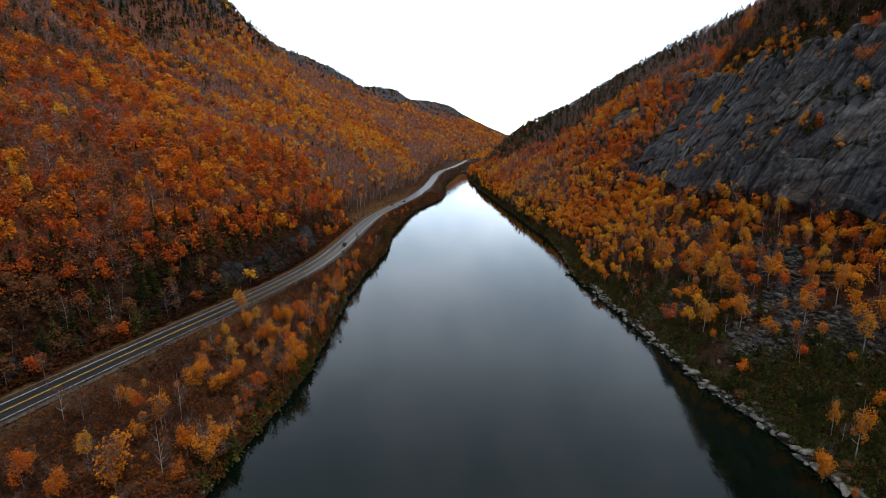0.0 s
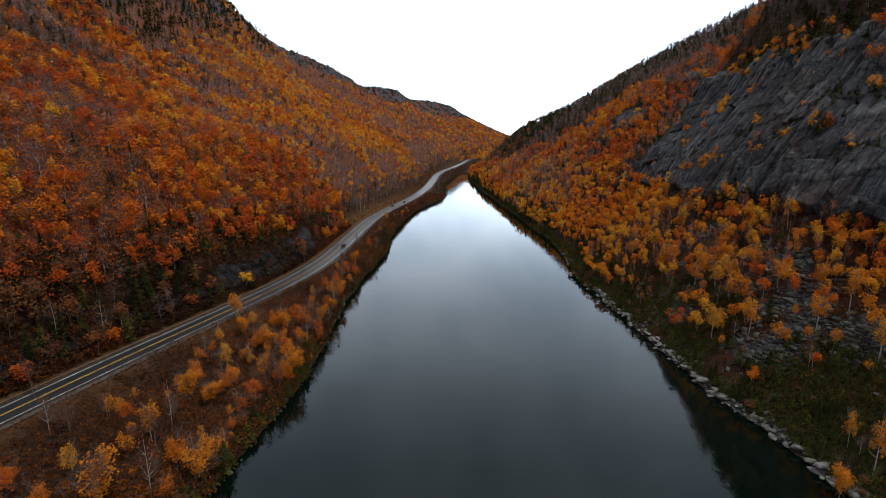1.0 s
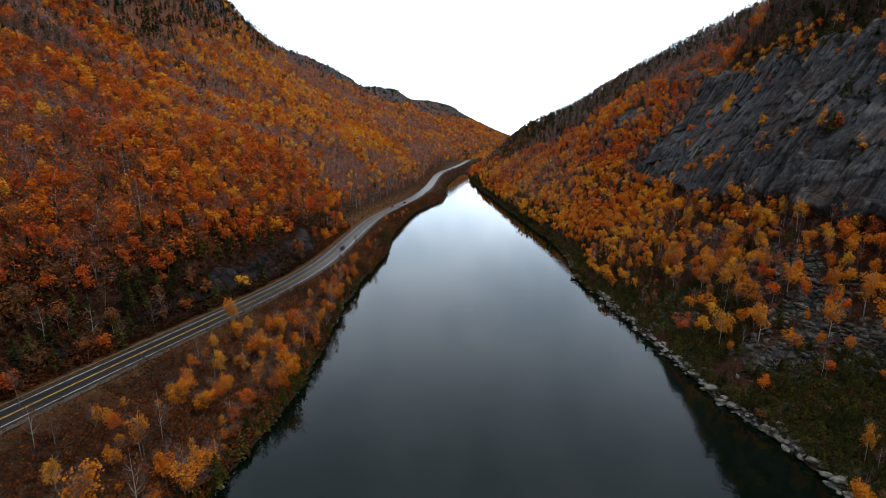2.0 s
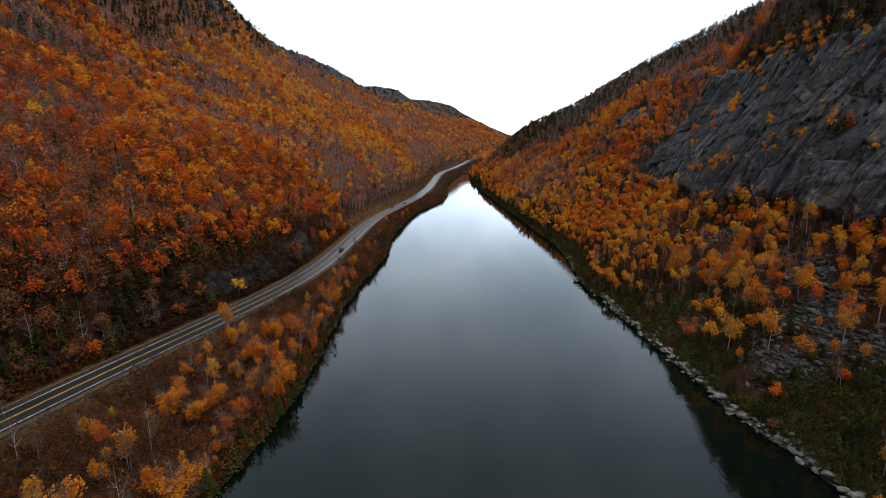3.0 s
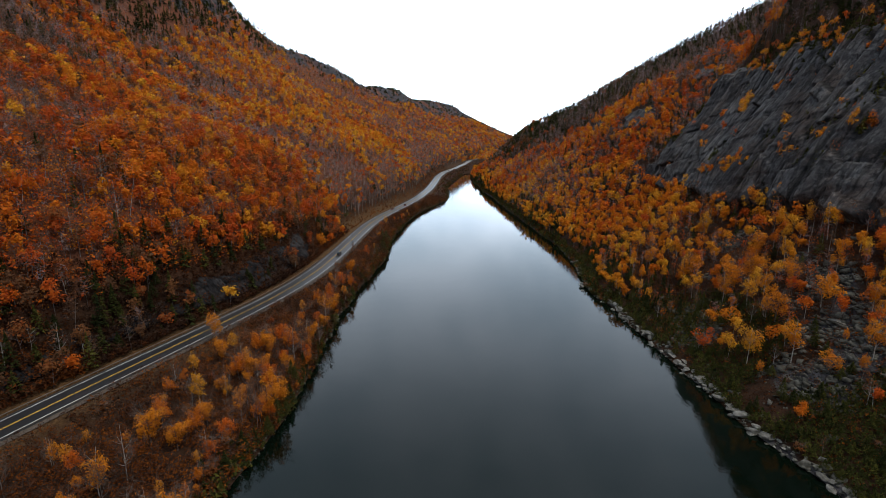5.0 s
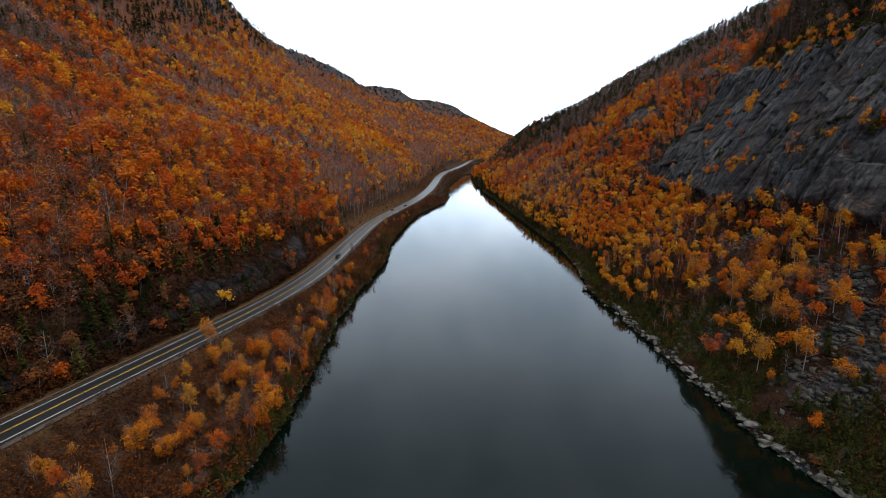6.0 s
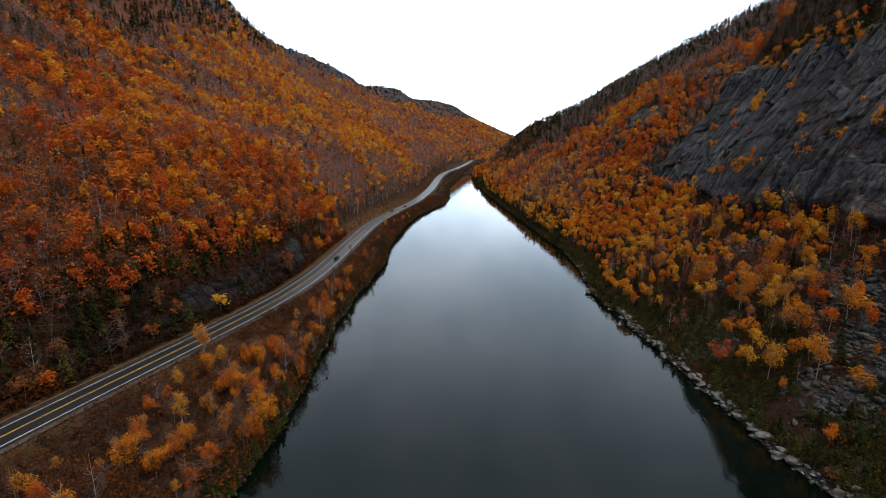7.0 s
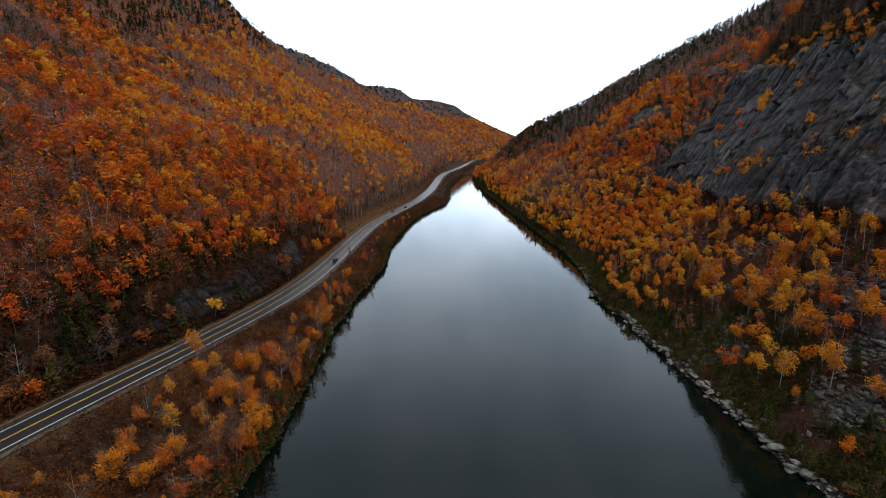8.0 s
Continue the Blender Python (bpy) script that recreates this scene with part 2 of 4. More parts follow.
ROAD_X = table((-500, -265), (0, -132), (100, -101), (127, -92.5), (146, -86), (167, -78.5), (199, -68), (217, -63.5), (245, -59), (281, -57), (327, -55.5), (372, -54), (413, -49.7), (449, -44.1), (492, -37.4), (554, -28.1), (632, -20), (726, -15.1), (806, -11.9), (890, -3.2), (979, 16.2), (1106, 38.9), (1270, 61.6), (1386, 90.8), (1454, 126.4), (1566, 216.1), (1728, 378.2), (1900, 640), (2600, 1150), (5000, 2600))
SHORE_L = table((-500, -190), (0, -62), (85, -48), (114, -45), (137, -41.5), (160, -41), (187, -42), (208, -43), (246, -41), (288, -35.5), (345, -37),
                (380, -36), (416, -33), (460, -28), (489, -21), (530, -7), (555, 1), (602, 5), (640, 3), (666, 3), (700, 4), (745, 8), (850, 24),
                (930, 36), (1000, 60), (1150, 110), (5000, 2800))
SHORE_R = table((-500, 210), (0, 96), (60, 86), (99, 80.5), (113, 80.5), (130, 75.5), (149, 74), (187, 71.5), (214, 70.5), (246, 66.5), (268, 70), (295, 73), (347, 71),
                (419, 65.5), (526, 57), (666, 46.5), (782, 41), (860, 42), (930, 47), (1050, 72), (1176, 104), (1284, 142), (1346, 180), (1450, 265), (1600, 415), (1900, 700), (5000, 2800))
ROAD_Z = table((-500, 10), (330, 10), (520, 5), (5000, 5))
# the hillside above the road: height over the road by distance from it
RISE_L = table((0, 0), (6, 0), (9, 0.6), (14, 6), (20, 15), (42, 40), (60, 52), (95, 67), (160, 101), (200, 123), (230, 148), (300, 240), (420, 372), (900, 720))
CREST_L = table((-500, 420), (300, 400), (700, 325), (800, 296), (850, 262), (900, 228), (950, 217), (1020, 213), (1100, 211), (1200, 201), (1290, 178), (1400, 190), (1500, 198),
                (1600, 200), (1690, 174), (1800, 181), (1900, 184), (2000, 187), (2090, 182), (2140, 148), (2175, 116), (2205, 114), (2235, 102), (2280, 73), (2320, 45), (2600, 40), (5000, 40))
# where the foot of the left valley side leaves the road and runs straight on
FOOT_L = table((-500, 0), (1100, 300), (1180, 63), (1284, 80), (1346, 92), (1600, 130), (2000, 250), (2400, 410), (2800, 600), (5000, 1600))
# the slope across the lake: talus, cliff, then wooded ground
CLIFF_R = table((0, 0), (3, 1.6), (20, 11), (45, 28), (60, 43), (66, 57), (72, 67), (81, 80), (89, 92), (96, 107), (103, 119), (114, 142), (130, 170), (160, 204), (180, 219), (230, 257), (900, 640))
SLOPE_R = table((0, 0), (4, 2.2), (25, 16), (60, 44), (100, 84), (130, 110), (230, 173), (900, 440))
CREST_R = table((-500, 340), (400, 275), (560, 205), (640, 165), (720, 112), (800, 95), (900, 80), (1050, 58), (1300, 45), (1500, 30), (5000, 30))

_lattice = np.random.RandomState(7).rand(256, 256)


def wobble(x, y, size, octaves=4, gain=0.5):
    """Fractal value noise, about -1 to 1."""
    total, amp, norm = 0.0, 1.0, 0.0
    u, v = np.asarray(x, float) / size, np.asarray(y, float) / size
    for o in range(octaves):
        i, j = np.floor(u).astype(int), np.floor(v).astype(int)
        a, b = u - i, v - j
        a, b = a * a * (3 - 2 * a), b * b * (3 - 2 * b)
        g = lambda p, q: _lattice[p % 256, q % 256]
        total = total + amp * ((g(i, j) * (1 - a) + g(i + 1, j) * a) * (1 - b) + (g(i, j + 1) * (1 - a) + g(i + 1, j + 1) * a) * b)
        norm += amp
        amp *= gain
        u, v = u * 2.03 + 17.3, v * 2.03 + 5.1
    return 2 * total / norm - 1


def road_x(y):
    return soft_table(y, ROAD_X, 14)


def road_z(y):
    return soft_table(y, ROAD_Z, 30)


def foot_left(y):
    return np.minimum(road_x(y), np.where(y < 1150, 1e4, soft_table(y, FOOT_L, 14)))


def shore_left(y):
    return soft_table(y, SHORE_L, 5) + 1.1 * wobble(0 * y, y, 11, 3) + 1.3 * wobble(0 * y + 70, y, 28, 2)


def shore_right(y):
    return soft_table(y, SHORE_R, 5) + 1.3 * wobble(0 * y + 50, y, 9, 3) + 2.2 * wobble(0 * y + 20, y, 34, 2) * np.clip((y - 180) / 100, 0, 1)


def capped(z, top, soft):
    """z, bent over smoothly below a crest."""
    return -soft * np.logaddexp(-z / soft, -top / soft)


def crest_left(x, y):
    return np.interp(y, *CREST_L) + 3 * wobble(0 * x + 3, y, 90, 3) + 4 * wobble(x, y, 60, 3)


# how far up the left side the dark crags below the crest begin
CRAG_L = table((0, 300), (330, 250), (440, 236), (470, 212), (565, 226), (666, 236), (862, 258), (900, 900))


def crag_left(x, y):
    """Dark crags near the top of the left side, and the bare tops further up the valley."""
    d = foot_left(y) - x
    near = np.clip((d - np.interp(y, *CRAG_L) + 11 * wobble(x, y, 36, 3)) / 14, 0, 1)
    far = np.clip((height(x, y) - crest_left(x, y) + np.interp(y, (900, 1100, 1300, 1700, 2100), (38, 44, 40, 52, 66)) + 8 * wobble(x, y, 70, 3)) / 9, 0, 1)
    return np.where(y < 880, near, far * (d > 60))


# the cliff across the lake: its foot, its top and its far edge
def cliff_inside(f, y):
    return np.minimum.reduce([(f - 58) / 6, (98 - f) / 7, (347 - y - 0.9 * np.maximum(f - 82, 0)) / 13])


def cliff_share(y):
    return np.clip((385 - y) / 40, 0, 1) * np.clip((y + 40) / 60, 0, 1)


def height(x, y):
    x, y = np.asarray(x, float), np.asarray(y, float)
    rx, rz, sl, sr = road_x(y), road_z(y), shore_left(y), shore_right(y)
    # left of the road
    d = foot_left(y) - x
    rough = np.clip((d - 9) / 30, 0, 1)
    up = soft_table(d, RISE_L, 5 * rough + 0.5)
    up = up * (1 + 0.10 * rough * wobble(x + 0.5 * y, y, 170, 3)) + 3.0 * rough * wobble(x, y, 38, 4)
    up = up + 14 * np.clip((d - 90) / 150, 0, 1) * wobble(x, y, 210, 4)
    left = capped(rz + up + (10 - rz) * np.clip(d / 110, 0, 1), crest_left(x, y), 9)
    # between road and lake
    w = np.maximum(rx - sl, -400)
    e = np.clip((x - rx - 5.2) / np.maximum(sl - rx - 5.2, 1), 0, 1)
    bank = rz - 0.35 - (rz - 2.2) * e ** 0.9 - 1.9 * np.clip((e - 0.86) / 0.14, 0, 1) + 0.5 * wobble(x, y, 9, 3) * np.clip(e * 6, 0, 1)
    bank = np.where(x < rx + 5.2, rz - 0.35, bank)
    # right of the lake
    f = x - sr
    share = cliff_share(y + 20 * wobble(0 * x, f, 60, 2) + 0.55 * (f - 66))
    steep, gentle = soft_table(f, CLIFF_R, 2.0), soft_table(f, SLOPE_R, 8)
    rr = np.clip(f / 25, 0, 1)
    right = steep * share + gentle * (1 - share)
    right = right * (1 + 0.08 * rr * wobble(x, y + 0.4 * x, 130, 3)) + 1.6 * rr * wobble(x, y, 16, 3)
    crest = np.interp(y, *CREST_R) + 5 * wobble(0 * x + 9, y, 90, 3)
    right = capped(right, crest, 7)
    bed = -4.0 * np.clip(np.minimum(x - sl, sr - x) / 9, 0, 1) - 0.25
    # past the head of the lake the valley floor carries on dry
    floor = -0.25 + 6.0 * np.clip((y - 930) / 60, 0, 1) + 0 * x
    bed = np.where(y > 930, np.minimum(floor, rz - 1.5), bed)
    mid = np.where(x < sl, bank, np.where(x > sr, right, bed))
    mid = np.where((y > 930) & (x < sl), np.maximum(bank, floor), mid)
    return np.where(x < rx - 5.2, left, np.where((x > rx - 5.6) & (x < rx + 5.2), rz - 0.35, mid))



# ---- helpers for meshes ----
def sheet(name, verts, faces, mats, face_mat=None, values=None, parent=None):
    """One mesh object out of arrays; faces all of one length. values: float attributes, by name, per vertex or per face."""
    me = bpy.data.meshes.new(name)
    verts, faces = np.asarray(verts, np.float32), np.asarray(faces, np.int32)
    n, k = faces.shape
    me.vertices.add(len(verts))
    me.vertices.foreach_set("co", verts.ravel())
    me.loops.add(n * k)
    me.loops.foreach_set("vertex_index", faces.ravel())
    me.polygons.add(n)
    me.polygons.foreach_set("loop_start", np.arange(0, n * k, k, dtype=np.int32))
    for m in mats:
        me.materials.append(m)
    if face_mat is not None:
        me.polygons.foreach_set("material_index", np.asarray(face_mat, np.int32))
    for key, v in (values or {}).items():
        a = me.attributes.new(key, "FLOAT", "POINT" if len(v) == len(verts) else "FACE")
        a.data.foreach_set("value", np.asarray(v, np.float32))
    me.update(calc_edges=True)
    ob = new(name, me)
    if parent is not None:
        ob.parent = parent
    return ob


def smooth(ob):
    ob.data.polygons.foreach_set("use_smooth", np.ones(len(ob.data.polygons), bool))
    return ob


def grid_faces(rows, cols):
    i = np.arange(rows * cols).reshape(rows, cols)
    return np.stack([i[:-1, :-1], i[:-1, 1:], i[1:, 1:], i[1:, :-1]], -1).reshape(-1, 4)


def steps(*runs):
    """Coordinates from (start, end, step) runs, without doubles."""
    return np.unique(np.concatenate([np.arange(a, b + 1e-6, s) for a, b, s in runs]).round(4))


# ---- the ground: one sheet from the lake bed over both valley sides to the horizon ----
rows_y = steps((-450, 20, 30), (20, 440, 4.5), (440, 800, 7), (800, 2400, 16), (2400, 2600, 50), (2600, 4800, 200))
off_left = np.concatenate([steps((5.3, 24, 1.3), (24, 120, 4), (120, 460, 9)), [480, 540, 640, 800, 1100, 1700, 2600]])[::-1]
off_right = np.concatenate([steps((0, 56, 2), (56, 96, 1.6), (96, 160, 4), (160, 420, 9)), [460, 540, 700, 1000, 1600, 2600]])
Y = rows_y[:, None]
RX, SL, SR = road_x(Y), shore_left(Y), shore_right(Y)
FT = foot_left(Y)
lefts = np.concatenate([FT - off_left[None, :], FT - 5.3 + (RX - FT + 0.15) * np.array([[0.33, 0.67]])], 1)
mids = RX + np.array([-5.1, 0, 5.1])[None, :]
frac = np.array([0.04, 0.1, 0.18, 0.26, 0.34, 0.42, 0.5, 0.58, 0.66, 0.74, 0.82, 0.87, 0.92, 0.96, 1.0])[None, :]
banks = RX + 5.3 + (SL - RX - 5.3) * frac
beds = SL + (SR - SL) * np.array([0.02, 0.06, 0.14, 0.35, 0.65, 0.86, 0.94, 0.98])[None, :]
rights = SR + off_right[None, :]
GX = np.concatenate([lefts, mids, banks, beds, rights], 1)
GY = np.broadcast_to(Y, GX.shape)
GZ = height(GX, GY)


# bare patches of scree below the cliff: y, metres up from the shore, size
TALUS = ((186, 18, 10), (176, 13, 7), (138, 23, 11), (147, 36, 11), (182, 44, 7), (201, 34, 6), (165, 41, 8), (216, 46, 7), (122, 32, 9))


def rock_share(x, y):
    """Where the ground is bare rock: the road cut, the upper left face, high far tops."""
    d, f = foot_left(y) - x, x - shore_right(y)
    cut = np.clip(1 - abs(d - 14) / 7, 0, 1) * np.clip((300 - y) / 40, 0, 1) * 0.5
    top = crag_left(x, y) * np.where(y < 880, 0.42, 0.62) + crag_left(x, y) * 0.5 * wobble(x, y, 30, 3)
    talus = np.max([1.35 - np.hypot(y - ty, f - tf) / tr for ty, tf, tr in TALUS], axis=0) + 0.7 * wobble(x, y, 9, 3)
    rim = np.clip(1 - f / 4, 0, 1) * (f > -1) * np.clip(0.45 + 0.9 * wobble(x, y, 8, 2), 0, 1)
    return np.clip(np.maximum.reduce([cut, top, talus, rim]), 0, 1)


def grass_share(x, y):
    d = road_x(y) - x
    return np.clip(np.where(d < 0, 1.0 + (d + 5) / 10, 1.5 - (d - 5 - 4 * (y > 320)) / 4), 0, 1) * np.clip((700 - y) / 250, 0.3, 1)


ground = sheet("ground", np.stack([GX, GY, GZ], -1).reshape(-1, 3), grid_faces(*GX.shape), [M_GROUND],
               values={"rock": rock_share(GX, GY).ravel(), "fallen": np.clip((FT - GX - 18) / 14, 0, 1).ravel(), "grass": grass_share(GX, GY).ravel()})
smooth(ground)
tagged(ground, "steep valley ground of brown leaf litter, dry grass and bare rock", "ground", kind="structure")

wx, wy = np.linspace(-260, 260, 14), np.linspace(-440, 985, 30)
WX, WY = np.meshgrid(wx, wy)
water = sheet("water", np.stack([WX, WY, 0 * WX], -1).reshape(-1, 3), grid_faces(*WX.shape), [M_WATER])
tagged(water, "calm dark green lake water mirroring a pale sky", "water", kind="structure")

# ---- rock faces: the cliff across the lake and the cut beside the road ----
def slabs(across, along, wide, long_, seed):
    """Straight-edged slabs in staggered rows along the joints: their height and tilt, the nearness to a joint, and a number of the slab's own."""
    rng = np.random.RandomState(seed)
    hh, tu, tv, own = rng.rand(4, 97, 89)
    shift, swing = rng.rand(2, 97)
    u = across / wide
    u = u + 0.28 * np.sin(u * 2.1 + seed)
    i = np.floor(u).astype(int) % 97
    v = along / (long_ * (0.7 + 0.7 * swing[i])) + 7 * shift[i] + 0.35 * (tu[i, 3] - 0.5) * across / wide
    j = np.floor(v).astype(int) % 89
    du, dv = u - np.floor(u), v - np.floor(v)
    value = hh[i, j] - 0.5 + (0.15 + 0.75 * tu[i, j]) * (du - 0.5) + (tv[i, j] - 0.35) * (dv - 0.5)
    edge = np.minimum(np.minimum(du, 1 - du) * wide, np.minimum(dv, 1 - dv) * long_)
    return value, np.exp(-(edge / 0.4) ** 2), own[i, j]


def rock_face(name, label, x, y, z, inside, deep, mat, way, dip=8.0, cells=(11, 16, 4.5, 6, 1.9, 2.6)):
    """A jointed rock face over the ground at (x, y, z), standing proud where inside is above 0. way: which way it faces along x.
    dip: the lean of its joints from upright, in degrees; cells: the sizes of its large, middle and small slabs, across and along the joints."""
    cd, sd = math.cos(radians(dip)), math.sin(radians(dip))
    across, along = y * cd + z * sd, z * cd - y * sd
    bend = 2.2 * wobble(across, along, 32, 3)
    big, j1, o1 = slabs(across + bend, along + 2 * bend, cells[0], cells[1], 3)
    mid, j2, o2 = slabs(across + 0.7 * bend, along + bend, cells[2], cells[3], 4)
    small, j3, o3 = slabs(across + 0.5 * bend + 0.3 * wobble(across, along, 5, 2), along, cells[4], cells[5], 5)
    rib = abs(wobble(across + 60, along / 6.0, 7.0, 2))
    crack = np.clip(1 - rib / 0.06, 0, 1)
    shelf = (z + 3.5 * wobble(y, z, 26, 3) + 0.25 * y) / 11
    shelf = shelf - np.floor(shelf)
    relief = 1.4 + 0.35 * wobble(y, z, 34, 2) + 1.15 * big + 0.72 * mid + 0.24 * small - 0.15 * (shelf - 0.5) - 0.12 * j1 - 0.10 * j2 - 0.05 * j3 - 0.12 * crack
    proud = np.where(inside > 0, 0.4 + deep * np.maximum(relief, 0.0) * np.clip(inside * 2.5, 0, 1), -1.5)
    v = np.stack([x + way * proud * 0.92, y, z + proud * 0.3], -1).reshape(-1, 3)
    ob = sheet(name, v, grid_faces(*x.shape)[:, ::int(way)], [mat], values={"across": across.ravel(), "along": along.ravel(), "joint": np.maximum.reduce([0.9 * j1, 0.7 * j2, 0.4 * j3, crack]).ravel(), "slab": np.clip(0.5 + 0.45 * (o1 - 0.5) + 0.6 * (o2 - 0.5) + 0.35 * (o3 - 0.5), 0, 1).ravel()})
    return tagged(ob, label, "rock face", kind="structure")


arc_f = np.linspace(54, 106, 400)
arc = np.concatenate([[0], np.cumsum(np.hypot(np.diff(arc_f), np.diff(np.interp(arc_f, *CLIFF_R))))])
CY, CF = np.meshgrid(np.arange(136, 362, 0.5), np.interp(np.linspace(0, arc[-1], 160), arc, arc_f))
CX = soft_table(CY, SHORE_R, 5) + CF
CZ = height(CX, CY)
SLABS = (14, 48, 5.2, 23, 1.9, 7.5)
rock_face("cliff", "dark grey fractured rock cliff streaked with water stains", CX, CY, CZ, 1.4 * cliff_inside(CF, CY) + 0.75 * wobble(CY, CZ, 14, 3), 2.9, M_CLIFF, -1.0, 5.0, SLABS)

# smaller bare outcrops in the wood beside the cliff: y, metres up from the shore, half length, half width
OUTCROPS = ((441, 96, 17, 9), (418, 132, 11, 7), (440, 166, 12, 6), (520, 92, 12, 6))
for oy, of, ly, lf in OUTCROPS:
    CY, CF = np.meshgrid(np.arange(oy - ly - 4, oy + ly + 4, 0.7), np.arange(of - lf - 4, of + lf + 4, 0.7))
    CX = soft_table(CY, SHORE_R, 5) + CF
    CZ = height(CX, CY)
    rock_face("rock_outcrop", "dark bare rock outcrop among the trees of the slope", CX, CY, CZ, 2.2 * (1 - np.hypot((CY - oy) / ly, (CF - of) / lf)) + 0.8 * wobble(CY, CZ, 7, 3), 2.0, M_CLIFF, -1.0, 5.0, SLABS)

CY, CF = np.meshgrid(np.arange(90, 290, 0.5), np.arange(8.0, 24, 0.45))
CX = road_x(CY) - CF
CZ = height(CX, CY)
inside = 1.3 * np.minimum.reduce([(CF - 9.5) / 2, (18.5 - CF) / 4, (268 - CY) / 12]) + 1.3 * wobble(CY, CZ, 12, 3) - 0.25 - 0.9 * np.clip((205 - CY) / 25, 0, 1)
rock_face("road_cut", "dark broken rock cut above the road verge", CX, CY, CZ, inside, 1.1, M_CUT, 1.0)

# ---- the road ----
road_y = steps((-200, 700, 2.5), (700, 1650, 6))


def ribbon(name, y, left, right, z, mat, parent=None):
    """A strip along the road between two offsets from its middle line."""
    x = road_x(y)
    tx, ty = np.gradient(x, y), np.ones_like(y)
    ln = np.hypot(tx, ty)
    nx, ny = ty / ln, -tx / ln
    rowsv = np.stack([np.stack([x + nx * o, y + ny * o, road_z(y) + zz], -1) for o, zz in ((left, z[0]), (right, z[1]))], 1)
    return sheet(name, rowsv.reshape(-1, 3), grid_faces(len(y), 2), [mat], parent=parent)


road = ribbon("road", road_y, -4.75, 4.75, (0.0, 0.0), M_ASPHALT)
tagged(road, "worn two-lane asphalt road curving along the lake", "road", kind="structure")
for side in (-1, 1):
    shoulder = ribbon("shoulder", road_y, *sorted((side * 4.72, side * 6.1)), (-0.02, -0.3)[::side], M_GRAVEL)
    tagged(shoulder, "brown gravel shoulder beside the asphalt road", "road shoulder", kind="structure")
    ribbon("edge_line", road_y, side * 3.6 - 0.1, side * 3.6 + 0.1, (0.02,) * 2, M_WHITE, road)
    ribbon("centre_line", road_y, side * 0.16 - 0.07, side * 0.16 + 0.07, (0.02,) * 2, M_YELLOW, road)


def road_point(y, off):
    x = float(road_x(np.array(y)))
    t = float(road_x(np.array(y + 1.0)) - road_x(np.array(y - 1.0))) / 2
    ln = math.hypot(t, 1)
    return Vector((x + off / ln, y - t * off / ln, float(road_z(np.array(y))))), math.degrees(math.atan2(1, t)) - 90


def guide_rail(y0, y1, off, label):
    y = np.arange(y0, y1, 2.0)
    x = road_x(y)
    t = np.gradient(x, y)
    ln = np.hypot(t, 1)
    px, py = x + off / ln, y - t * off / ln
    nx, ny = 1 / ln, -t / ln
    z = road_z(y) - 0.05
    z[0], z[-1] = z[0] - 0.5, z[-1] - 0.5
    w, h, base = 0.09, 0.18, 0.55
    ring = [(-w, base), (w, base), (w, base + h), (-w, base + h)]
    v = np.stack([np.stack([px + nx * a, py + ny * a, z + b], -1) for a, b in ring + ring[:1]], 1)
    rail = tagged(new("guide_rail"), label, "guide rail", group="road guide rails")
    sheet("beam", v.reshape(-1, 3), grid_faces(len(y), 5), [M_RAIL], parent=rail)
    c = np.array([(a, b, q) for q in (-0.6, 0.62) for a, b in ((-0.05, -0.04), (0.05, -0.04), (0.05, 0.04), (-0.05, 0.04))])
    fq = [(0, 1, 5, 4), (1, 2, 6, 5), (2, 3, 7, 6), (3, 0, 4, 7), (4, 5, 6, 7)]
    first = None
    for a, b in zip(px[1:-1], py[1:-1]):
        if first is None:
            first = post = sheet("post", c, fq, [M_RAIL], parent=rail)
        else:
            post = new("post", first.data)
            post.parent = rail
        post.location = (a, b, float(road_z(np.array(b))))
    return rail


guide_rail(60, 262, -5.0, "weathered steel guide rail on posts along the hillside verge")
guide_rail(95, 330, 5.0, "weathered steel guide rail on posts above the lake bank")
guide_rail(480, 800, -5.0, "pale steel guide rail on posts below the wooded slope")



# ---- trees ----
class Batch:
    """Triangles of many trees, gathered and linked as one mesh."""

    def __init__(self):
        self.v, self.m, self.t = [], [], []

    def add(self, tri, mat, tint):
        """tri: (n, 3, 3) corners; tint: per triangle."""
        self.v.append(tri.reshape(-1, 3))
        self.m.append(np.full(len(tri), mat))
        self.t.append(np.broadcast_to(tint, len(tri)))

    def link(self, name, mats, parent=None):
        v = np.concatenate(self.v)
        return sheet(name, v, np.arange(len(v)).reshape(-1, 3), mats, np.concatenate(self.m), {"tint": np.concatenate(self.t)}, parent)


MATS = [M_LEAF, M_BARK, M_BIRCH, M_TWIG, M_NEEDLE, M_BRUSH, M_SCRUB, M_TWIG_BROWN]
LEAF, BARK, BIRCH, TWIG, NEEDLE, BRUSH, SCRUB, TWIG_BROWN = range(8)


def unit(v):
    return v / np.maximum(np.linalg.norm(v, axis=-1, keepdims=True), 1e-9)


def flakes(centre, normal, size, rng):
    """Ragged triangles round the centres, facing about the normals."""
    n = len(centre)
    a = unit(np.cross(normal, rng.normal(size=(n, 3))))
    b = np.cross(unit(normal), a)
    turn = rng.uniform(0, 6.28, (n, 1)) + np.array([[0, 2.1, 4.2]]) + rng.uniform(-0.5, 0.5, (n, 3))
    r = size[:, None] * rng.uniform(0.7, 1.35, (n, 3))
    return centre[:, None, :] + (np.cos(turn) * r)[..., None] * a[:, None, :] + (np.sin(turn) * r)[..., None] * b[:, None, :]


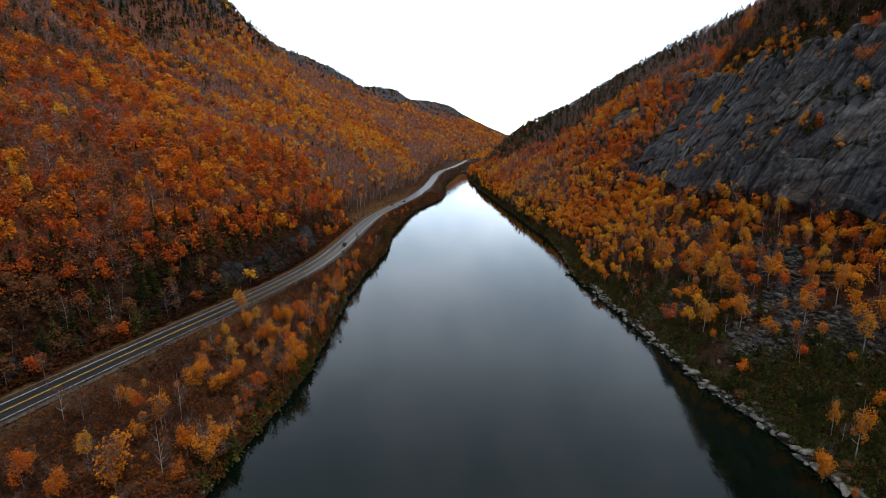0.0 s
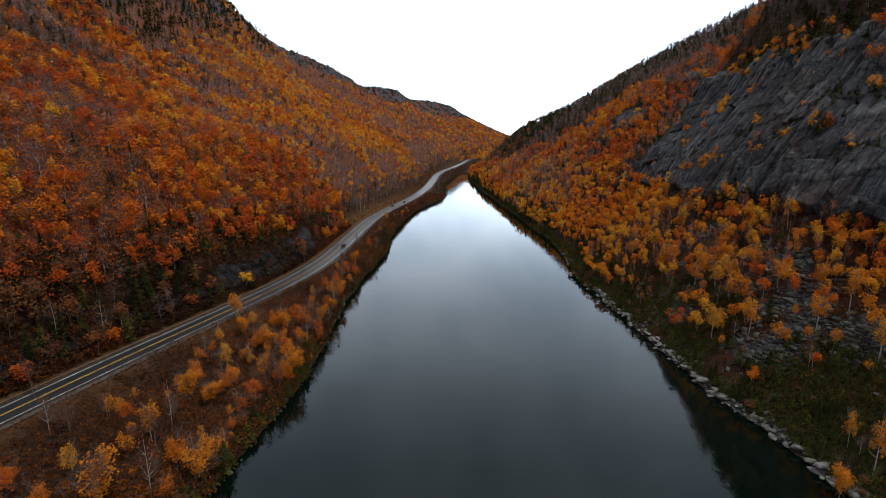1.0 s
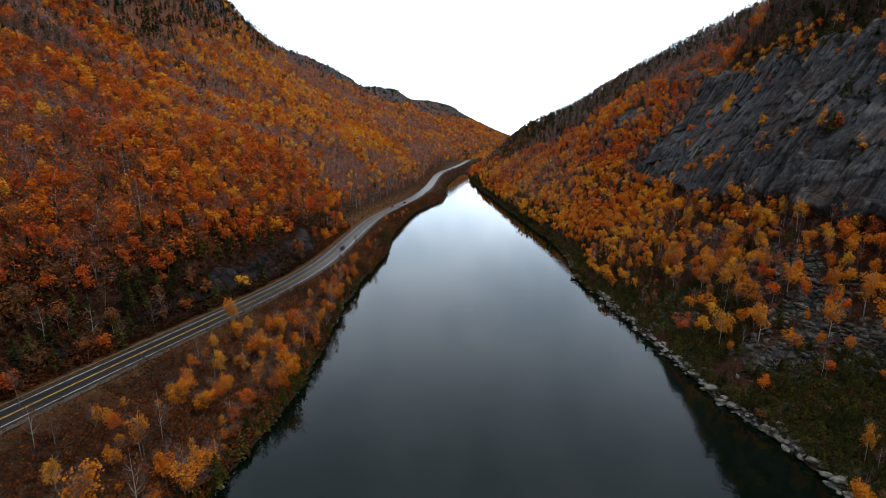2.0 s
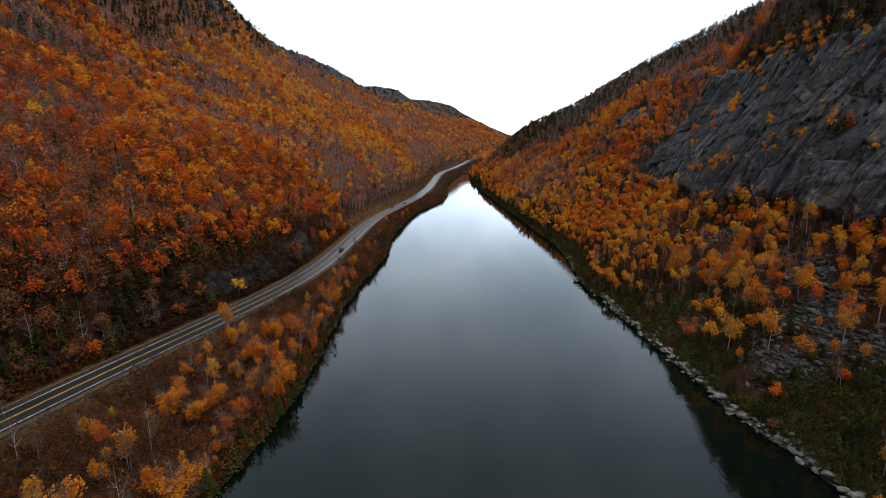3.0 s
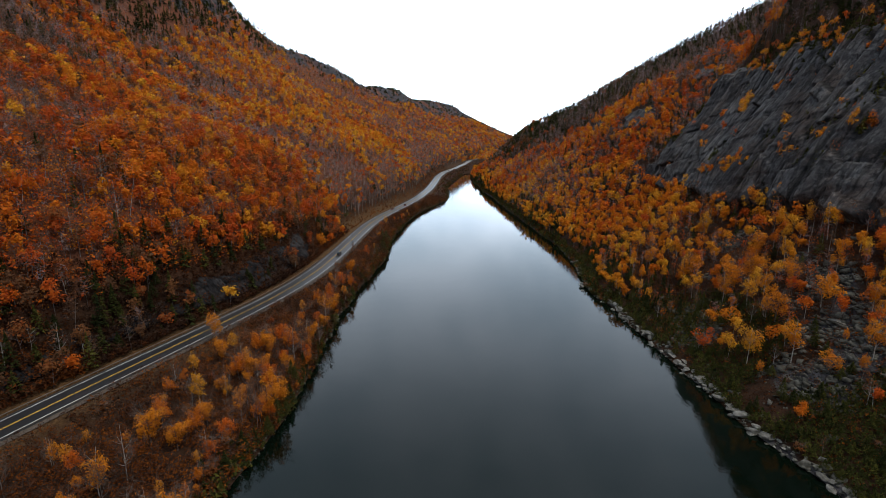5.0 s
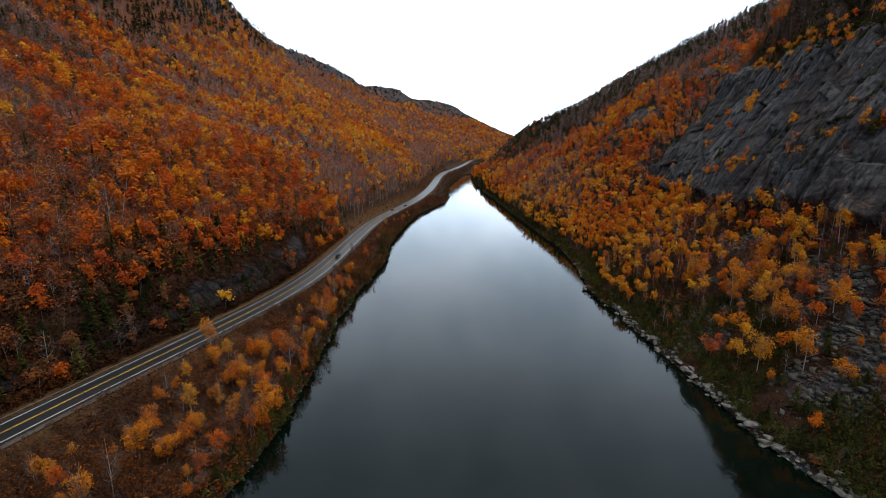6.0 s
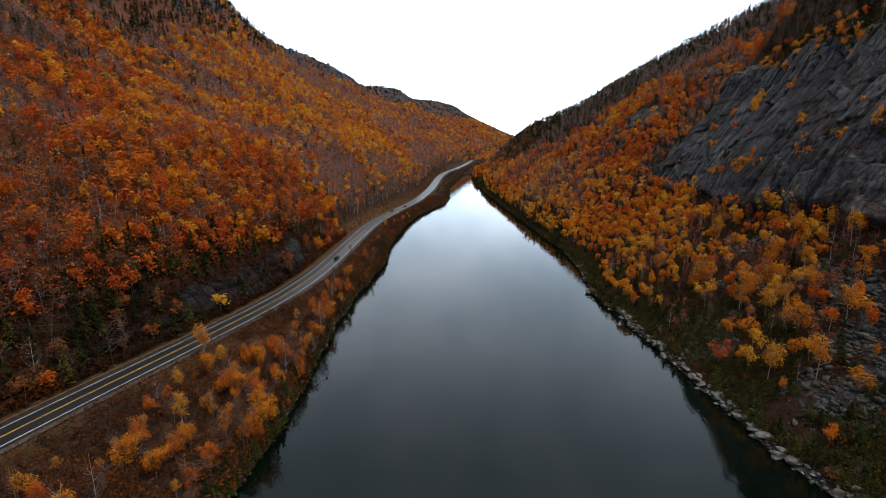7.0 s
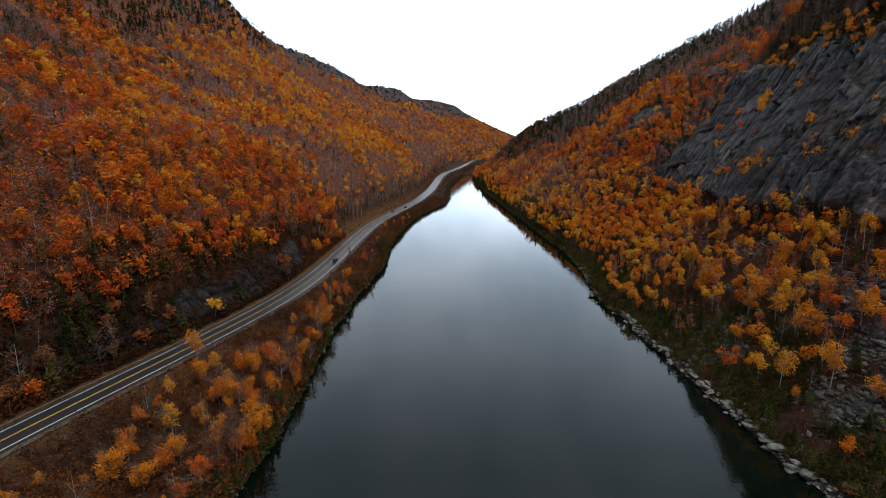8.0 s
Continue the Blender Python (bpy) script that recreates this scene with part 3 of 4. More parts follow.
def slivers(p, q, width, rng):
    """Thin tapering triangles from p to q, as twigs and far trunks."""
    side = unit(np.cross(q - p, rng.normal(size=p.shape))) * width[:, None]
    return np.stack([p - side, p + side, q], 1)


def leafy(batch, base, tall, wide, tint, per, size, rng, low=0.22, lobes=6, lobe_size=1.0, mat=LEAF):
    """Broad-leaved crowns: a handful of lobes each, set with leaf clumps."""
    n = len(base)
    mid = base + np.stack([0 * tall, 0 * tall, tall * (low + (1 - low) * 0.5)], -1)
    half = np.stack([wide, wide, tall * (1 - low) * 0.5], -1)
    lobe = unit(rng.normal(size=(n, lobes, 3))) * rng.uniform(0.25, 0.75, (n, lobes, 1))
    lobe_r = rng.uniform(0.3, 0.5, (n, lobes)) * lobe_size
    who = np.repeat(np.arange(n), per)
    pick = rng.randint(0, lobes, len(who))
    way = unit(rng.normal(size=(len(who), 3)) + np.array([0, 0, 0.35]))
    r = lobe_r[who, pick][:, None] * rng.uniform(0.55, 1.1, (len(who), 1))
    c = mid[who] + (lobe[who, pick] + way * r) * half[who]
    c = c + rng.normal(size=c.shape) * 0.07 * wide[who][:, None]
    s = size * rng.uniform(0.6, 1.4, len(who)) * (wide[who] / 2.6) ** 0.3
    face = unit(way + 0.5 * rng.normal(size=way.shape) + np.array([0, 0, 0.35]))
    batch.add(flakes(c, face, s, rng), mat, tint[who])


def stems(batch, base, tall, thick, mat, rng, limbs=5, lean=0.06, spread=0.28, top=0.9):
    """Trunks and limbs as tapering slivers, two crossed ones for each trunk."""
    n = len(base)
    tip = base + np.stack([rng.normal(size=n) * lean * tall, rng.normal(size=n) * lean * tall, tall * top], -1)
    foot = base - np.array([0, 0, 0.6])
    for _ in range(2):
        batch.add(slivers(foot, tip, thick, rng), mat, 0.5)
    if limbs:
        who = np.repeat(np.arange(n), limbs)
        f = rng.uniform(0.3, 0.85, (len(who), 1))
        p = base[who] * (1 - f) + tip[who] * f
        way = unit(rng.normal(size=(len(who), 3)) * np.array([1, 1, 0.3]) + np.array([0, 0, 0.7]))
        q = p + way * (tall[who] * spread * rng.uniform(0.5, 1.2, len(who)) * (1.15 - f[:, 0]))[:, None]
        batch.add(slivers(p, q, thick[who] * 0.5, rng), mat if mat == BIRCH else TWIG, 0.5)


def bare(batch, base, tall, rng, twigs=26, width=0.05, spread=0.30, mat=TWIG):
    """Leafless crowns: fans of twigs."""
    n = len(base)
    who = np.repeat(np.arange(n), twigs)
    f = rng.uniform(0.35, 0.95, len(who))
    p = base[who] + np.stack([rng.normal(size=len(who)) * 0.06 * tall[who], rng.normal(size=len(who)) * 0.06 * tall[who], f * tall[who]], -1)
    way = unit(rng.normal(size=(len(who), 3)) * np.array([1, 1, 0.45]) + np.array([0, 0, 0.75]))
    q = p + way * (tall[who] * spread * rng.uniform(0.4, 1.1, len(who)))[:, None]
    batch.add(slivers(p, q, np.full(len(who), width), rng), mat, 0.5)


def firs(batch, base, tall, wide, tint, per, rng, size=0.9):
    """Evergreens: drooping boughs on a cone."""
    who = np.repeat(np.arange(len(base)), per)
    f = rng.uniform(0.08, 1.0, len(who)) ** 0.9
    a = rng.uniform(0, 6.28, len(who))
    r = wide[who] * (1.02 - f) * rng.uniform(0.35, 1.1, len(who))
    c = base[who] + np.stack([np.cos(a) * r, np.sin(a) * r, f * tall[who]], -1)
    out = np.stack([np.cos(a), np.sin(a), 0 * a], -1)
    long_ = (size * 1.35 * (0.5 + 0.7 * (1 - f)) * rng.uniform(0.7, 1.3, len(who)))[:, None]
    axis = unit(out + 0.45 * rng.normal(size=out.shape) + np.array([0, 0, -0.15]))
    side = unit(np.cross(axis, np.array([0, 0, 1.0]) + 0.45 * rng.normal(size=out.shape))) * long_ * 0.42
    batch.add(np.stack([c - axis * long_ * 0.6 - side, c - axis * long_ * 0.6 + side, c + axis * long_], 1), NEEDLE, tint[who])
    tip = base + np.stack([0 * tall, 0 * tall, tall * 1.04], -1)
    batch.add(slivers(base + np.stack([0 * tall, 0 * tall, tall * 0.75], -1), tip, 0.22 * wide, rng), NEEDLE, tint)


def in_view(x, y, z):
    return (abs(x) < 0.93 * y + 22) & (z - 72 < 0.27 * y + 12) & (y > 55)


def hidden(x, y, z):
    """Ground that the nearer ground covers, as seen along the valley."""
    k = np.linspace(0.12, 0.96, 26)[:, None]
    line = 72 + (z + 9 - 72) * k
    return (height(x * k, y * k) + 2 > line).any(0)


def spots(y0, y1, d0, d1, spacing, side, rng):
    """Jittered planting places on one valley side; d is the distance from the road (-1) or the far shore (+1)."""
    gy, gd = np.meshgrid(np.arange(y0, y1, spacing), np.arange(d0, d1, spacing))
    y = gy.ravel() + rng.uniform(-0.55, 0.55, gy.size) * spacing
    d = gd.ravel() + rng.uniform(-0.55, 0.55, gd.size) * spacing
    x = foot_left(y) - d if side < 0 else soft_table(y, SHORE_R, 5) + d
    z = height(x, y)
    keep = in_view(x, y, z)
    x, y, z, d = x[keep], y[keep], z[keep], d[keep]
    if y0 > 250:
        keep = ~hidden(x, y, z)
        x, y, z, d = x[keep], y[keep], z[keep], d[keep]
    return np.stack([x, y, z], -1), d


def plant(name, label, y0, y1, d0, d1, spacing, side, seed, leaves, size, detail):
    """A stretch of mixed autumn wood as one mesh."""
    rng = np.random.RandomState(seed)
    p, d = spots(y0, y1, d0, d1, spacing, side, rng)
    n = len(p)
    tall = rng.uniform(7.5, 12.5, n) * (1 + 0.15 * wobble(p[:, 0], p[:, 1], 40, 2))
    wide = tall * rng.uniform(0.24, 0.40, n)
    mood = wobble(p[:, 0], p[:, 1], 85, 3)
    grove = wobble(p[:, 0] + 400, p[:, 1], 30, 2)
    chance = rng.rand(n)
    rock = rock_share(p[:, 0], p[:, 1])
    if side < 0:
        high = crag_left(p[:, 0], p[:, 1])
        fringe = np.clip((d - 125) / 40, 0, 1) * np.clip((560 - p[:, 1]) / 120, 0, 1) * np.clip(0.7 + 0.9 * grove, 0, 1)
        belt = np.clip((50 - d) / 14, 0, 1) * np.clip((p[:, 1] - 320) / 60, 0, 1) * np.clip((1050 - p[:, 1]) / 150, 0, 1)
        verge = np.maximum(np.clip((29 - d) / 11, 0, 1) * (p[:, 1] < 300), np.clip((48 - d) / 16, 0, 1) * np.clip((150 - p[:, 1]) / 40, 0, 1))
        evergreen = chance < 0.02 + 0.42 * verge + np.where(p[:, 1] > 880, 0.8, 0.62) * high + 0.2 * fringe
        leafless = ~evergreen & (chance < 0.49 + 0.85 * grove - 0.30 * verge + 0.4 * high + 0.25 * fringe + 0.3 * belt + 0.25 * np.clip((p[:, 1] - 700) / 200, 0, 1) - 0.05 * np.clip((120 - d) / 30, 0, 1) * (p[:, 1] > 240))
        tint = 0.57 + 0.30 * mood + rng.normal(size=n) * (0.23 + 0.10 * np.clip((p[:, 1] - 300) / 150, 0, 1)) - 0.16 * np.clip((d - 110) / 80, 0, 1) + 0.30 * verge + 0.32 * fringe + 0.12 * np.clip((250 - p[:, 1]) / 80, 0, 1) * np.clip((d - 45) / 20, 0, 1) - 0.12 * np.clip((110 - d) / 40, 0, 1) * np.clip((p[:, 1] - 140) / 60, 0, 1) - 0.13 * np.clip((p[:, 1] - 270) / 200, 0, 1)
        cut = (d < 18) & (p[:, 1] < 290) & (p[:, 1] > 185)
        gone = (chance > 1 - 0.5 * rock) | cut & (rng.rand(n) < 0.85) | (rng.rand(n) < high * np.where(p[:, 1] > 880, 0.6, 0.1)) | (d < 13 + 3 * wobble(p[:, 0], p[:, 1], 15, 2)) & (p[:, 1] > 320) & (p[:, 1] < 1150)
    else:
        high = np.clip((d - np.interp(p[:, 1], (300, 420, 500, 600, 700, 800), (150, 165, 120, 70, 40, 24)) - 12 * mood) / 25, 0, 1)
        shore = np.clip((22 - d) / 14, 0, 1)
        crown = np.clip((p[:, 2] - np.interp(p[:, 1], *CREST_R) + np.interp(p[:, 1], (450, 650), (62, 90))) / 42, 0, 1)
        above = 0.9 * np.clip((d - 90) / 10, 0, 1) * np.clip((330 - p[:, 1]) / 40, 0, 1)
        crown, high = np.maximum(crown, above), np.maximum(high, above)
        evergreen = chance < 0.09 + 0.6 * np.maximum(0.6 * high, crown) + 0.45 * shore
        leafless = ~evergreen & (chance < 0.44 + 0.55 * grove + 0.45 * np.maximum(high, crown) + 0.08 * (p[:, 1] > 340) + 0.2 * np.clip((d - 80) / 30, 0, 1))
        tint = 0.35 + 0.28 * mood + rng.normal(size=n) * 0.17 + 0.5 * high - 0.12 * np.clip((62 - d) / 12, 0, 1) + 0.13 * np.clip((p[:, 1] - 340) / 80, 0, 1) * np.clip((95 - d) / 25, 0, 1)
        belt = 0 * d
        face = cliff_inside(d, p[:, 1]) > -0.15
        for oy, of, ly, lf in OUTCROPS:
            face = face | (np.hypot((p[:, 1] - oy) / ly, (d - of) / lf) < 1.0)
        gone = face & (rng.rand(n) < 0.93) | (chance > 1 - 0.3 * rock) | (d < 1.5) | (rng.rand(n) < np.clip((44 - d) / 14, 0, 1) * np.clip((235 - p[:, 1]) / 60, 0, 1) * np.where(p[:, 1] < 150, 0.92, 0.7))
    keep = ~gone
    p, d, tall, wide, tint, evergreen, leafless, belt = (q[keep] for q in (p, d, tall, wide, tint, evergreen, leafless, belt))
    if side < 0:
        tall = tall * np.where((p[:, 1] > 880) & (crag_left(p[:, 0], p[:, 1]) > 0.3), 0.5, 1.0)
    if side > 0 and y0 < 300:
        tall, wide = (q * (1 - 0.28 * np.clip((60 - d) / 15, 0, 1)) for q in (tall, wide))
    tint = np.clip(tint, 0.0, 0.95)
    batch = Batch()
    lf = ~evergreen & ~leafless
    k = min(1.0, detail)
    tuft = lf & (belt > 0.4)
    full = lf & ~tuft
    leafy(batch, p[full], tall[full], wide[full], tint[full], leaves, size, rng)
    leafy(batch, p[tuft], tall[tuft] * 1.15, wide[tuft] * 0.8, np.clip(tint[tuft] - 0.05, 0, 1), max(8, leaves // 2), size, rng, low=0.58)
    sparse = leafless
    leafy(batch, p[sparse], tall[sparse], wide[sparse] * 0.9, np.clip(tint[sparse] + 0.3, 0, 1), max(4, leaves // 6), size * 0.8, rng)
    # Stands past 330 m get only the pale twigs, drawn wider, for haze.
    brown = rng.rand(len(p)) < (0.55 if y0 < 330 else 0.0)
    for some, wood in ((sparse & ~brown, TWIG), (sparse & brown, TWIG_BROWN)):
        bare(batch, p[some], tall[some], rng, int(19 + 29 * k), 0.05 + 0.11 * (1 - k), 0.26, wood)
    pale = (lf & (rng.rand(len(p)) < 0.4) | leafless & (rng.rand(len(p)) < 0.3)) & (rng.rand(len(p)) < (0.3 if side < 0 and y0 < 300 else 1.0)) | (lf | leafless) & (rng.rand(len(p)) < 0.8 * belt)
    dark = (lf | leafless) & ~pale
    stems(batch, p[pale], tall[pale], 0.10 + 0.06 * (1 - k) + 0.05 * belt[pale], BIRCH, rng, int(4 * k))
    stems(batch, p[dark], tall[dark], np.full(dark.sum(), 0.14), BARK, rng, int(4 * k))
    e = evergreen
    firs(batch, p[e], tall[e] * rng.uniform(0.6, 1.1, e.sum()), tall[e] * 0.20, rng.uniform(0, 0.8, e.sum()), max(12, int(leaves * 0.8)), rng, size * 1.3)
    ob = batch.link(name, MATS)
    return tagged(ob, label, "woods", kind="stuff")


LEFT_LABEL = "steep hillside wood of red, orange and bare autumn trees"
RIGHT_LABEL = "orange and yellow autumn birch wood on the slope above the lake"
plant("hillside_woods", LEFT_LABEL, 60, 175, 9, 200, 3.6, -1, 11, 260, 0.34, 1.0)
plant("hillside_woods", LEFT_LABEL, 175, 330, 9, 330, 3.6, -1, 19, 150, 0.46, 1.0)
plant("hillside_woods", LEFT_LABEL, 330, 700, 8, 420, 4.3, -1, 12, 55, 0.79, 0.6)
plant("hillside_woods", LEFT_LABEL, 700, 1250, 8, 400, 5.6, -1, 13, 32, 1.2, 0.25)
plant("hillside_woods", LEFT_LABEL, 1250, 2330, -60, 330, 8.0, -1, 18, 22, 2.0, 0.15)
plant("lakeside_woods", RIGHT_LABEL, 60, 200, 8, 150, 3.7, 1, 14, 420, 0.23, 1.0)
plant("lakeside_woods", RIGHT_LABEL, 200, 340, 8, 260, 3.7, 1, 20, 200, 0.37, 1.0)
plant("lakeside_woods", RIGHT_LABEL, 340, 700, 2, 280, 4.2, 1, 15, 55, 0.75, 0.6)
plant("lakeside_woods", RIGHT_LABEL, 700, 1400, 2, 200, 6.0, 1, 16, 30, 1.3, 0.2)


def bank_wood(name, label, y0, y1, count, seed):
    """Small trees between the road and the lake further up the valley."""
    rng = np.random.RandomState(seed)
    y = rng.uniform(y0, y1, count)
    wide_bank = shore_left(y) - road_x(y) - 7
    x = road_x(y) + 7 + wide_bank * rng.uniform(0.1, 0.98, count)
    keep = rng.rand(count) < wide_bank / 30
    x, y = x[keep], y[keep]
    n = len(x)
    p = np.stack([x, y, height(x, y)], -1)
    tall = rng.uniform(0.9, 2.6, n) * np.where(rng.rand(n) < 0.1, 2.2, 1.0)
    tint = np.clip(rng.uniform(0.2, 1.0, n), 0, 1)
    batch = Batch()
    e = rng.rand(n) < 0.25
    leafy(batch, p[~e], tall[~e], tall[~e] * 0.5, tint[~e], 26, 0.42, rng, low=0.08, mat=SCRUB)
    bare(batch, p[~e], tall[~e], rng, 10, 0.07)
    firs(batch, p[e], tall[e], tall[e] * 0.3, rng.uniform(0.2, 0.9, e.sum()), 26, rng, 0.5)
    return tagged(batch.link(name, MATS), label, "woods", kind="stuff")


bank_wood("bank_woods", "low brown scrub and small evergreens between the road and the lake", 420, 1400, 2600, 17)


def shore_scrub(name, label, line, way, y0, y1, count, seed):
    """Bushes hanging over the water along a shore."""
    rng = np.random.RandomState(seed)
    y = y0 + (y1 - y0) * rng.rand(count) ** 1.3
    x = line(y) + way * rng.uniform(-0.3, 4.5, count)
    p = np.stack([x, y, np.maximum(height(x, y), 0.0)], -1)
    tall = rng.uniform(0.8, 3.4, count) * (1 + 0.5 * wobble(x, y, 20, 2)) * (np.interp(y, (400, 470), (1.0, 0.5)) if way < 0 else 1.0)
    e = rng.rand(count) < 0.6
    batch = Batch()
    firs(batch, p[e], tall[e], tall[e] * 0.5, np.clip(rng.normal(size=e.sum()) * 0.2 + 0.5, 0, 1), 24, rng, 0.5)
    leafy(batch, p[~e], tall[~e], tall[~e] * 0.5, rng.uniform(0.2, 1.0, (~e).sum()), 24, 0.3, rng, low=0.02, lobes=3, mat=SCRUB)
    return tagged(batch.link(name, MATS), label, "scrub", kind="stuff")


shore_scrub("shore_scrub", "dark scrub hanging over the far shore", shore_right, 1, 225, 960, 2000, 21)
shore_scrub("shore_scrub", "dark scrub hanging over the near bank", shore_left, -1, 86, 900, 1700, 22)



# ---- undergrowth ----
def brush(name, label, x, y, seed, tall, tint, leaves, twigs, size, mat):
    """Low brown scrub as one mesh."""
    rng = np.random.RandomState(seed)
    z = height(x, y)
    p = np.stack([x, y, z], -1)
    n = len(p)
    h = tall * rng.uniform(0.5, 1.5, n) * (1 + 0.4 * wobble(x, y, 12, 2))
    batch = Batch()
    t = np.clip(tint + 0.45 * wobble(x, y, 14, 3) + 0.16 * rng.normal(size=n), 0, 1)
    leafy(batch, p, h, h * 0.6, t, leaves, size, rng, low=0.05, lobes=3, mat=mat)
    bare(batch, p, h, rng, twigs, 0.04, 0.5, BRUSH)
    return tagged(batch.link(name, MATS), label, "undergrowth", kind="stuff")


rng = np.random.RandomState(31)
y = 55 + 505 * rng.rand(15000) ** 1.5
e = rng.uniform(0.06, 0.98, 15000)
x = road_x(y) + 6.5 + (shore_left(y) - road_x(y) - 6.5) * e
keep = (abs(x) < 0.93 * y + 10) & (rng.rand(15000) < np.clip((shore_left(y) - road_x(y)) / 48, 0, 1) * np.clip(0.3 + 2.2 * e, 0, 1))
brush("undergrowth", "rust-brown scrub and bare saplings on the lake bank", x[keep], y[keep], 32, 3.2, 0.46, 15, 6, 0.26, SCRUB)
y = rng.uniform(60, 430, 5200)
x = road_x(y) + 6.2 + (shore_left(y) - road_x(y) - 6.5) * rng.uniform(0.0, 0.36, 5200)
keep = abs(x) < 0.93 * y + 10
brush("undergrowth", "grey-brown dry brush on the verge above the lake bank", x[keep], y[keep], 36, 1.5, 0.78, 5, 10, 0.2, SCRUB)
y = rng.uniform(190, 470, 3600)
x = road_x(y) + 6.4 + (shore_left(y) - road_x(y) - 6.5) * rng.uniform(0.02, 0.95, 3600)
brush("undergrowth", "golden-brown and olive scrub on the lake bank", x, y, 39, 1.7, 0.16, 12, 4, 0.26, SCRUB)
y = rng.uniform(300, 950, 2600)
x = road_x(y) - 6.3 - 9 * rng.rand(2600)
brush("undergrowth", "brown and olive weeds on the verge below the hillside", x, y, 37, 1.3, 0.38, 9, 3, 0.34, SCRUB)
y = rng.uniform(60, 330, 12000)
d = 7.5 + 90 * rng.rand(12000) ** 1.8
x = road_x(y) - d
keep = in_view(x, y, height(x, y))
near = keep & (d < 24)
y2 = rng.uniform(62, 250, 2600)
x2 = road_x(y2) - rng.uniform(8, 30, 2600)
seen = in_view(x2, y2, height(x2, y2))
x, y = np.concatenate([x, x2[seen]]), np.concatenate([y, y2[seen]])
near, keep, d = np.concatenate([near, seen[seen]]), np.concatenate([keep, ~seen[seen]]), np.concatenate([d, 0 * x2[seen]])
brush("undergrowth", "dark brown scrub on the verge below the hillside", x[near], y[near], 33, 2.9, 0.70, 11, 4, 0.36, SCRUB)
near = keep & (d >= 20)
brush("undergrowth", "rust-red saplings and scrub under the hillside trees", x[near], y[near], 35, 3.6, 0.50, 10, 3, 0.38, LEAF)
y = rng.uniform(70, 330, 9000)
f = rng.uniform(3, 62, 9000)
x = soft_table(y, SHORE_R, 5) + f
keep = in_view(x, y, height(x, y)) & (rng.rand(9000) > 0.75 * rock_share(x, y))
brush("undergrowth", "brown and ochre scrub among the scree", x[keep], y[keep], 34, 1.6, 0.52, 8, 3, 0.25, SCRUB)


y = rng.uniform(75, 265, 5200)
x = soft_table(y, SHORE_R, 5) + rng.uniform(9, 60, 5200)
keep = in_view(x, y, height(x, y)) & (rng.rand(5200) > 0.9 * rock_share(x, y))
brush("undergrowth", "low rust and ochre saplings on the talus slope", x[keep], y[keep], 38, 1.9, 0.30, 11, 4, 0.2, SCRUB)


# ---- single trees and shrubs near the water ----
def tubes(name, runs, mat, parent, sides=6):
    """Tapered round limbs in one mesh. runs: (points, radii)."""
    V, F, at = [], [], 0
    for pts, radii in runs:
        pts, m = np.asarray(pts, float), len(pts)
        ahead = unit(np.gradient(pts, axis=0))
        a = unit(np.cross(ahead, np.array([0.31, 0.17, 0.93]) + 0 * ahead + 0.01))
        b = np.cross(ahead, a)
        turn = np.arange(sides) / sides * 6.2832
        ring = pts[:, None, :] + np.asarray(radii)[:, None, None] * (np.cos(turn)[None, :, None] * a[:, None, :] + np.sin(turn)[None, :, None] * b[:, None, :])
        V.append(ring.reshape(-1, 3))
        i = at + np.arange(m * sides).reshape(m, sides)
        j = np.roll(i, -1, axis=1)
        F.append(np.stack([i[:-1], j[:-1], j[1:], i[1:]], -1).reshape(-1, 4))
        at += m * sides
    return smooth(sheet(name, np.concatenate(V), np.concatenate(F), [mat], parent=parent))


